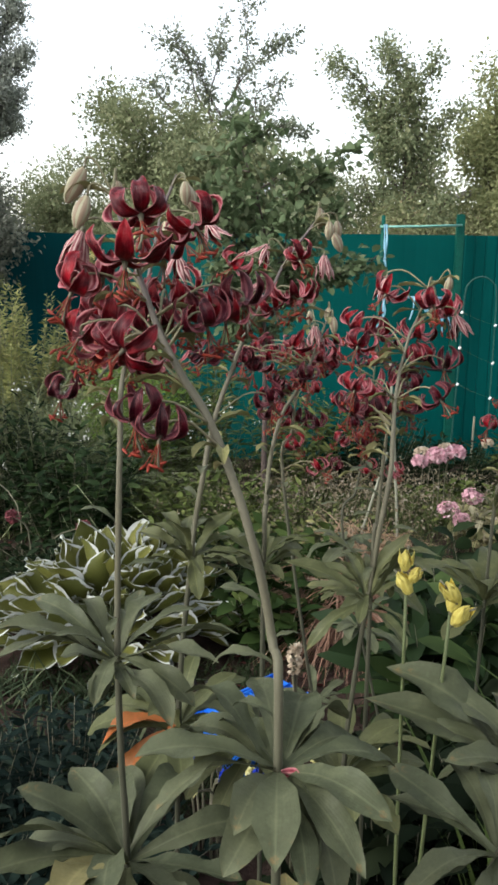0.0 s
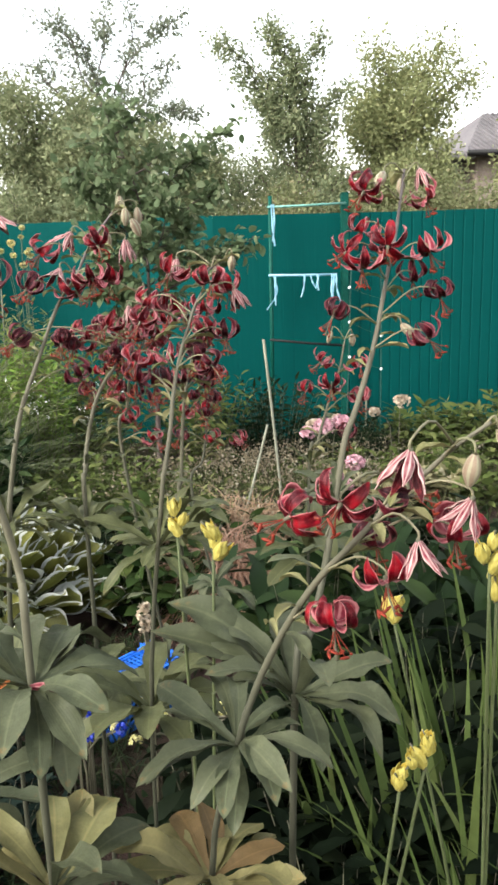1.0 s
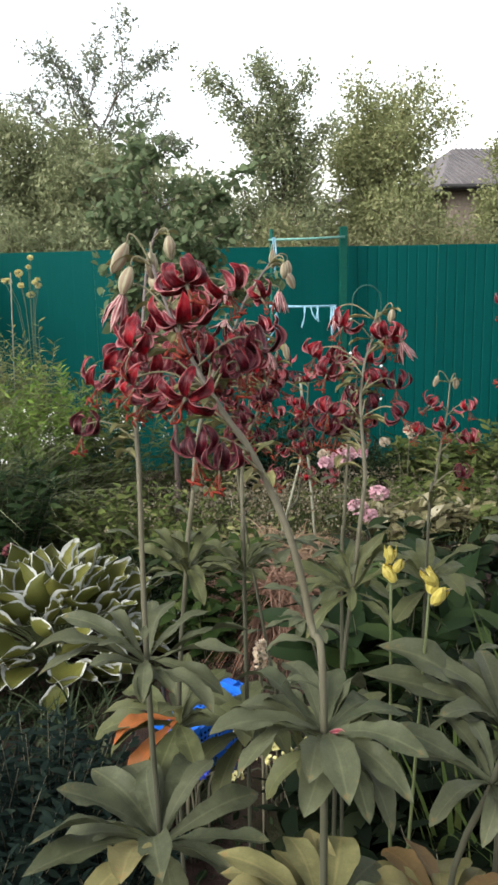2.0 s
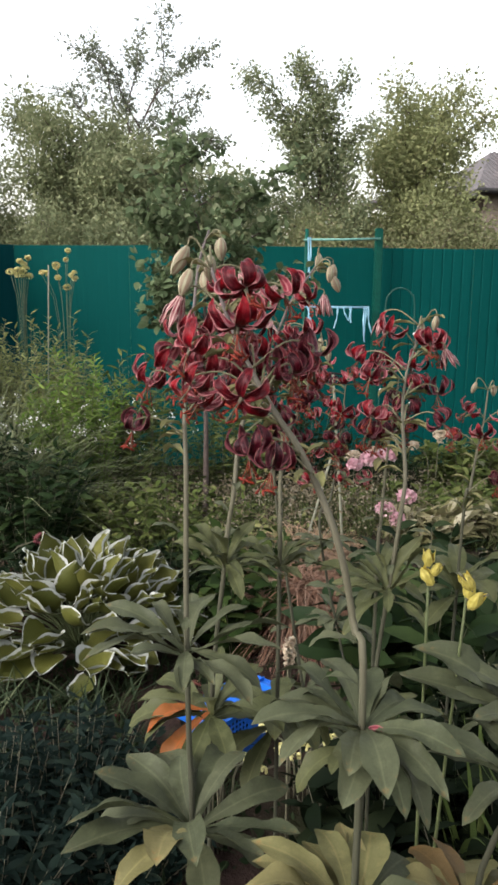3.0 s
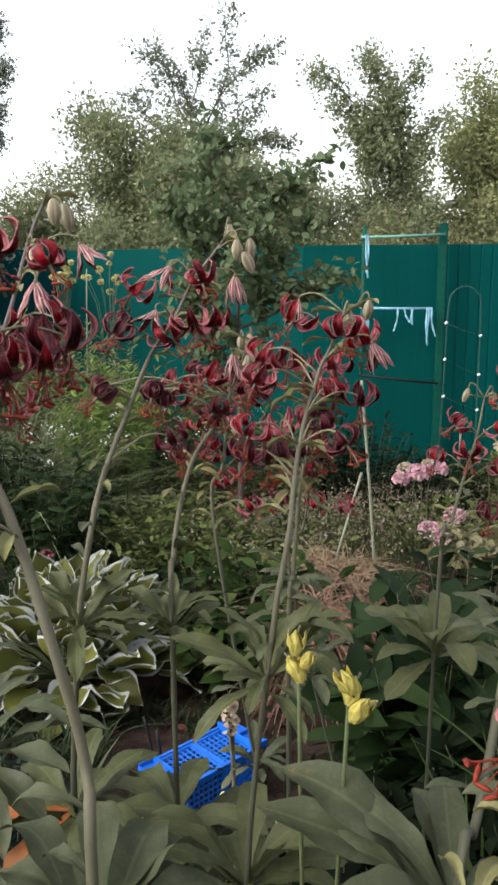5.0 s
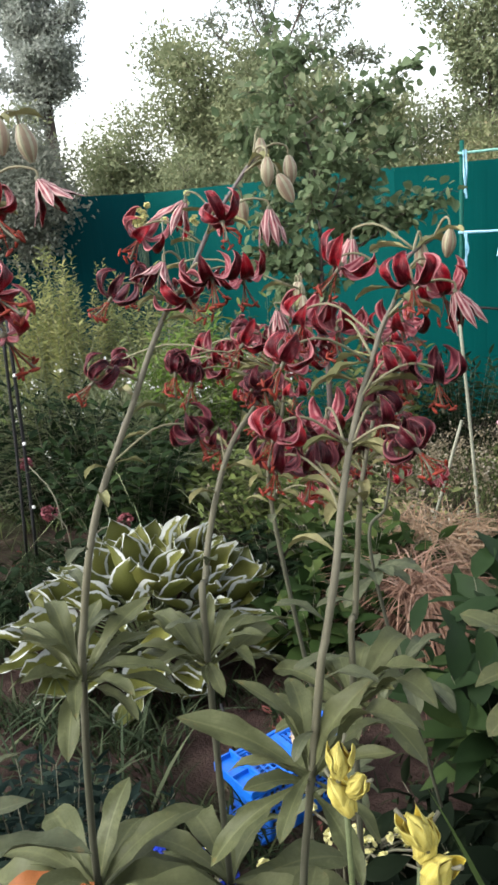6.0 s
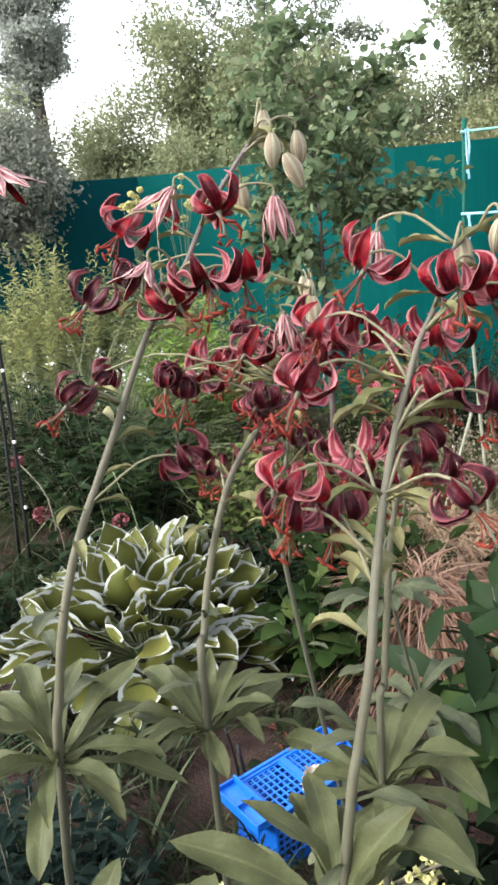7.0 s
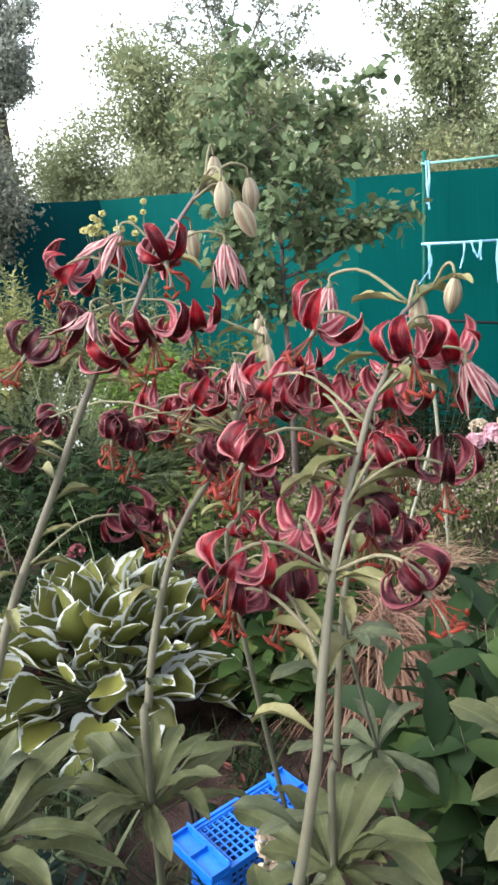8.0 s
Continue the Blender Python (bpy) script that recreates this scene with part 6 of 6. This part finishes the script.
make_tree("willow_shrub", "rounded grey-green shrub behind the fence", (-1.46, 9.8), 2.90, 0.98, 319, 72000, 0.060, WILLOW, BARK, 0.09, 0.08, 14, 8, (0, 0), 0.35, 0.45, 0.16, 3)
make_tree("cherry_tree", "thin upright tree with sparse leafy shoots", (-0.35, 10.4), 3.7, 0.8, 303, 7800, 0.060, CHERRY, BARK, 0.07, 0.45, 14, 6, (0.0, 0), 0.9, 0.5, 0.055, shoots=[
    ((-0.40, 10.3, 3.0), (-0.32, 10.2, 4.50), 1.0), ((-0.35, 10.3, 3.4), (0.55, 10.2, 4.28), 0.9), ((-0.45, 10.3, 3.2), (-1.31, 10.2, 4.24), 0.8), ((-0.6, 10.3, 3.0), (-1.60, 10.2, 3.72), 0.9), ((-0.2, 10.3, 3.1), (0.70, 10.2, 3.16), 1.3), ((-0.25, 10.3, 3.2), (0.42, 10.2, 3.72), 1.1), ((-0.4, 10.3, 3.3), (-0.86, 10.2, 4.05), 0.9), ((-0.3, 10.3, 3.5), (0.05, 10.2, 4.62), 0.8)])
make_tree("willow_shrub", "grey-green leafy shrub behind the fence", (0.5, 9.4), 2.95, 1.1, 304, 42000, 0.058, WILLOW, BARK, 0.08, 0.1, 13, 8, (0, 0), 0.5, 0.45, 0.14, 2)
make_tree("pear_tree", "pear tree with long upright shoots", (1.95, 10.0), 3.35, 0.62, 305, 22000, 0.054, PEAR, BARK, 0.09, 0.45, 18, 8, (-0.03, 0), 0.9, 0.55, 0.09, shoots=[
    ((1.90, 10, 2.7), (0.86, 9.95, 3.86), 0.8), ((1.88, 10, 2.9), (1.53, 10, 4.10), 0.9), ((1.95, 10, 2.8), (2.19, 10, 3.92), 1.0), ((1.85, 10, 2.8), (1.20, 10, 3.50), 0.9), ((1.9, 10, 2.9), (1.88, 10, 3.75), 1.0), ((1.95, 10, 2.6), (2.55, 10, 3.35), 1.0)])
make_tree("apple_tree", "round yellowish-green apple tree", (3.45, 10.9), 3.75, 0.98, 306, 44000, 0.056, APPLE, BARK, 0.12, 0.35, 22, 8, (0.0, 0), 0.75, 0.6, 0.17, shoots=[((3.6, 10.9, 3.0), (4.33, 10.8, 3.62), 1.0), ((3.5, 10.9, 3.2), (3.05, 10.8, 4.02), 1.0), ((3.5, 10.9, 3.2), (4.0, 10.8, 4.0), 1.0)])
make_tree("apple_tree", "broad leafy fruit tree behind the fence", (5.95, 10.6), 3.75, 1.35, 307, 55200, 0.058, APPLE, BARK, 0.12, 0.2, 16, 8, (0, 0), 0.7, 0.6, 0.12)
make_tree("old_pear_tree", "tall old tree with dark trunk and hanging twigs", (-3.12, 9.9), 4.7, 0.42, 308, 32000, 0.054, GREY, DARK_BARK, 0.17, 0.70, 10, 7, (-0.03, 0), 0.3, 0.5, 0.075, shoots=[
    ((-3.15, 9.9, 2.95), (-2.81, 9.85, 3.42), 1.3), ((-3.15, 9.9, 3.1), (-2.71, 9.8, 3.95), 1.2), ((-3.19, 9.9, 3.4), (-2.77, 9.85, 4.45), 1.2), ((-3.19, 9.9, 3.2), (-3.64, 9.8, 4.1), 1.2), ((-3.19, 9.9, 2.9), (-3.79, 9.8, 3.3), 1.2), ((-3.19, 9.9, 3.5), (-3.29, 9.8, 5.1), 1.1), ((-3.15, 9.9, 3.0), (-2.94, 9.7, 3.62), 1.2), ((-3.19, 9.9, 3.3), (-4.09, 9.8, 4.6), 1.0), ((-3.17, 9.9, 2.8), (-3.49, 9.7, 2.85), 1.2)])
make_tree("willow_shrub", "grey-green hedge shrub behind the fence", (-2.02, 9.6), 2.72, 0.85, 309, 66000, 0.058, WILLOW, BARK, 0.08, 0.08, 12, 8, (0, 0), 0.5, 0.45, 0.16, 3)
make_tree("willow_shrub", "grey-green hedge shrub behind the fence", (-3.6, 8.6), 2.75, 1.0, 310, 34500, 0.058, WILLOW, BARK, 0.08, 0.08, 12, 8, (0, 0), 0.5, 0.45, 0.16, 3)
make_tree("hedge_shrub", "yellow-green hedge shrub behind the fence", (1.45, 8.7), 2.35, 0.85, 311, 31050, 0.048, HEDGE, BARK, 0.07, 0.06, 12, 8, (0, 0), 0.5, 0.55, 0.14, 3)
make_tree("hedge_shrub", "yellow-green hedge shrub behind the fence", (2.6, 8.7), 2.4, 0.85, 312, 31050, 0.048, HEDGE, BARK, 0.07, 0.06, 12, 8, (0, 0), 0.5, 0.55, 0.14, 3)
make_tree("hedge_shrub", "reddish-green hedge shrub behind the fence", (3.8, 8.9), 2.3, 0.9, 313, 31050, 0.048, HEDGE, BARK, 0.07, 0.06, 12, 8, (0, 0), 0.5, 0.55, 0.14, 3)
make_tree("hedge_shrub", "yellow-green hedge shrub behind the fence", (5.0, 9.0), 2.25, 0.9, 314, 27600, 0.048, HEDGE, BARK, 0.07, 0.06, 12, 8, (0, 0), 0.5, 0.55, 0.14, 3)
make_tree("hedge_shrub", "grey-green hedge shrub behind the fence", (-1.3, 8.5), 2.35, 0.85, 315, 27600, 0.053, WILLOW, BARK, 0.07, 0.06, 12, 8, (0, 0), 0.5, 0.45, 0.14, 3)
make_tree("willow_shrub", "dense grey-green shrub below the old tree", (-2.98, 8.4), 2.72, 0.85, 318, 85000, 0.046, GREY_SHRUB, BARK, 0.08, 0.08, 14, 8, (0, 0), 0.4, 0.5, 0.14, 3)
make_tree("hanging_shrub", "grey-green shrub with twigs hanging over the fence", (-2.95, 7.35), 2.30, 0.45, 320, 26000, 0.046, GREY_SHRUB, BARK, 0.06, 0.15, 10, 7, (0, 0), 0.4, 0.5, 0.09, 2, shoots=[
    ((-2.8, 7.3, 2.05), (-2.00, 6.50, 1.60), 1.5), ((-2.8, 7.3, 2.0), (-2.08, 6.42, 1.38), 1.5), ((-2.8, 7.3, 2.05), (-2.25, 6.25, 1.52), 1.5), ((-2.9, 7.2, 2.0), (-2.25, 6.30, 1.26), 1.4), ((-2.8, 7.3, 2.1), (-2.05, 6.70, 1.84), 1.5), ((-2.9, 7.2, 2.05), (-2.5, 6.1, 1.5), 1.3)])
make_tree("hedge_shrub", "green shrub before the shed", (0.95, 10.7), 2.9, 0.9, 317, 27600, 0.053, PEAR, BARK, 0.07, 0.06, 12, 8, (0, 0), 0.45, 0.5, 0.14, 3)
make_tree("hedge_shrub", "green hedge shrub behind the fence", (0.1, 8.4), 2.3, 0.8, 316, 27600, 0.053, PEAR, BARK, 0.07, 0.06, 12, 8, (0, 0), 0.5, 0.5, 0.14, 3)


for k, (x, y, h) in enumerate([(-4.8, 12.0, 3.0), (-3.0, 12.4, 2.4), (-1.2, 12.6, 3.8), (0.6, 12.8, 3.5), (2.4, 12.6, 3.0), (4.2, 12.8, 2.9), (7.6, 11.8, 3.4), (-6.5, 9.5, 3.0)]):
    make_tree("hedge_shrub", "dense leafy shrub far behind the fence", (x, y), h, 1.25, 330 + k, 16000, 0.08, (WILLOW, HEDGE, PEAR)[k % 3], BARK, 0.1, 0.08, 12, 7, (0, 0), 0.5, 0.5, 0.2, 3)


# ---- buildings beyond ----
def make_house():
    o = Vector((6.0, 15.0, -0.3))
    house = thing("house", "pale brick house with a grey hipped roof", "house", o)
    part("wall", boxed("wall", (3.5, 2.6, 1.72), (6.6, 5.0, 3.44), 0.02), BRICK, house)
    ax, bx, ay, by, ez, rz = -0.1, 7.2, -0.2, 5.5, 3.50, 4.62
    rx0, rx1, ry = 1.3, 6.0, 2.6
    verts = [(ax, ay, ez), (bx, ay, ez), (bx, by, ez), (ax, by, ez), (rx0, ry, rz), (rx1, ry, rz), (ax, ay, ez - 0.08), (bx, ay, ez - 0.08), (bx, by, ez - 0.08), (ax, by, ez - 0.08)]
    faces = [(0, 1, 5, 4), (1, 2, 5), (2, 3, 4, 5), (3, 0, 4), (0, 6, 7, 1), (1, 7, 8, 2), (2, 8, 9, 3), (3, 9, 6, 0), (6, 9, 8, 7)]
    roof = part("roof", mesh_from("roof", verts, faces, False), SLATE, house)
    v, f = [], []
    for k in range(60):
        s = k / 59
        x = ax + (bx - ax) * s
        t = min(1, (x - ax) / (rx0 - ax), (bx - x) / (bx - rx1))
        tube_lists([(x, ay, ez + 0.01), (x, ay + (ry - ay) * t, ez + 0.01 + (rz - ez) * t)], 0.022, 5, v, f)
    part("roof_wave", mesh_from("roof_wave", v, f), SLATE, roof)
    annex = part("annex", boxed("annex", (-0.7, 1.6, 1.5), (1.4, 3.0, 3.0), 0.02), BRICK, house)
    part("annex_roof", boxed("annex_roof", (-0.75, 1.5, 3.42), (1.7, 3.3, 0.10), 0.02), SLATE, annex)
    part("gutter", tube("gutter", [(ax, ay - 0.05, ez - 0.03), (bx, ay - 0.05, ez - 0.03)], 0.05, 8), BLACK, house)


make_house()


def make_shed():
    o = Vector((0.55, 11.5, -0.3))
    shed = thing("shed", "wooden shed with a pale tin roof among trees", "shed", o)
    part("wall", boxed("wall", (0, 0.9, 1.4), (0.8, 1.0, 2.8), 0.01), WOOD, shed)
    verts = [(-0.45, 0.3, 2.82), (0.40, 0.3, 2.82), (0.40, 1.5, 3.12), (-0.45, 1.5, 3.12)]
    verts += [(x, y, z - 0.04) for x, y, z in verts]
    part("roof", mesh_from("roof", verts, [(0, 1, 2, 3), (7, 6, 5, 4), (0, 4, 5, 1), (1, 5, 6, 2), (2, 6, 7, 3), (3, 7, 4, 0)], False), TIN, shed)


make_shed()
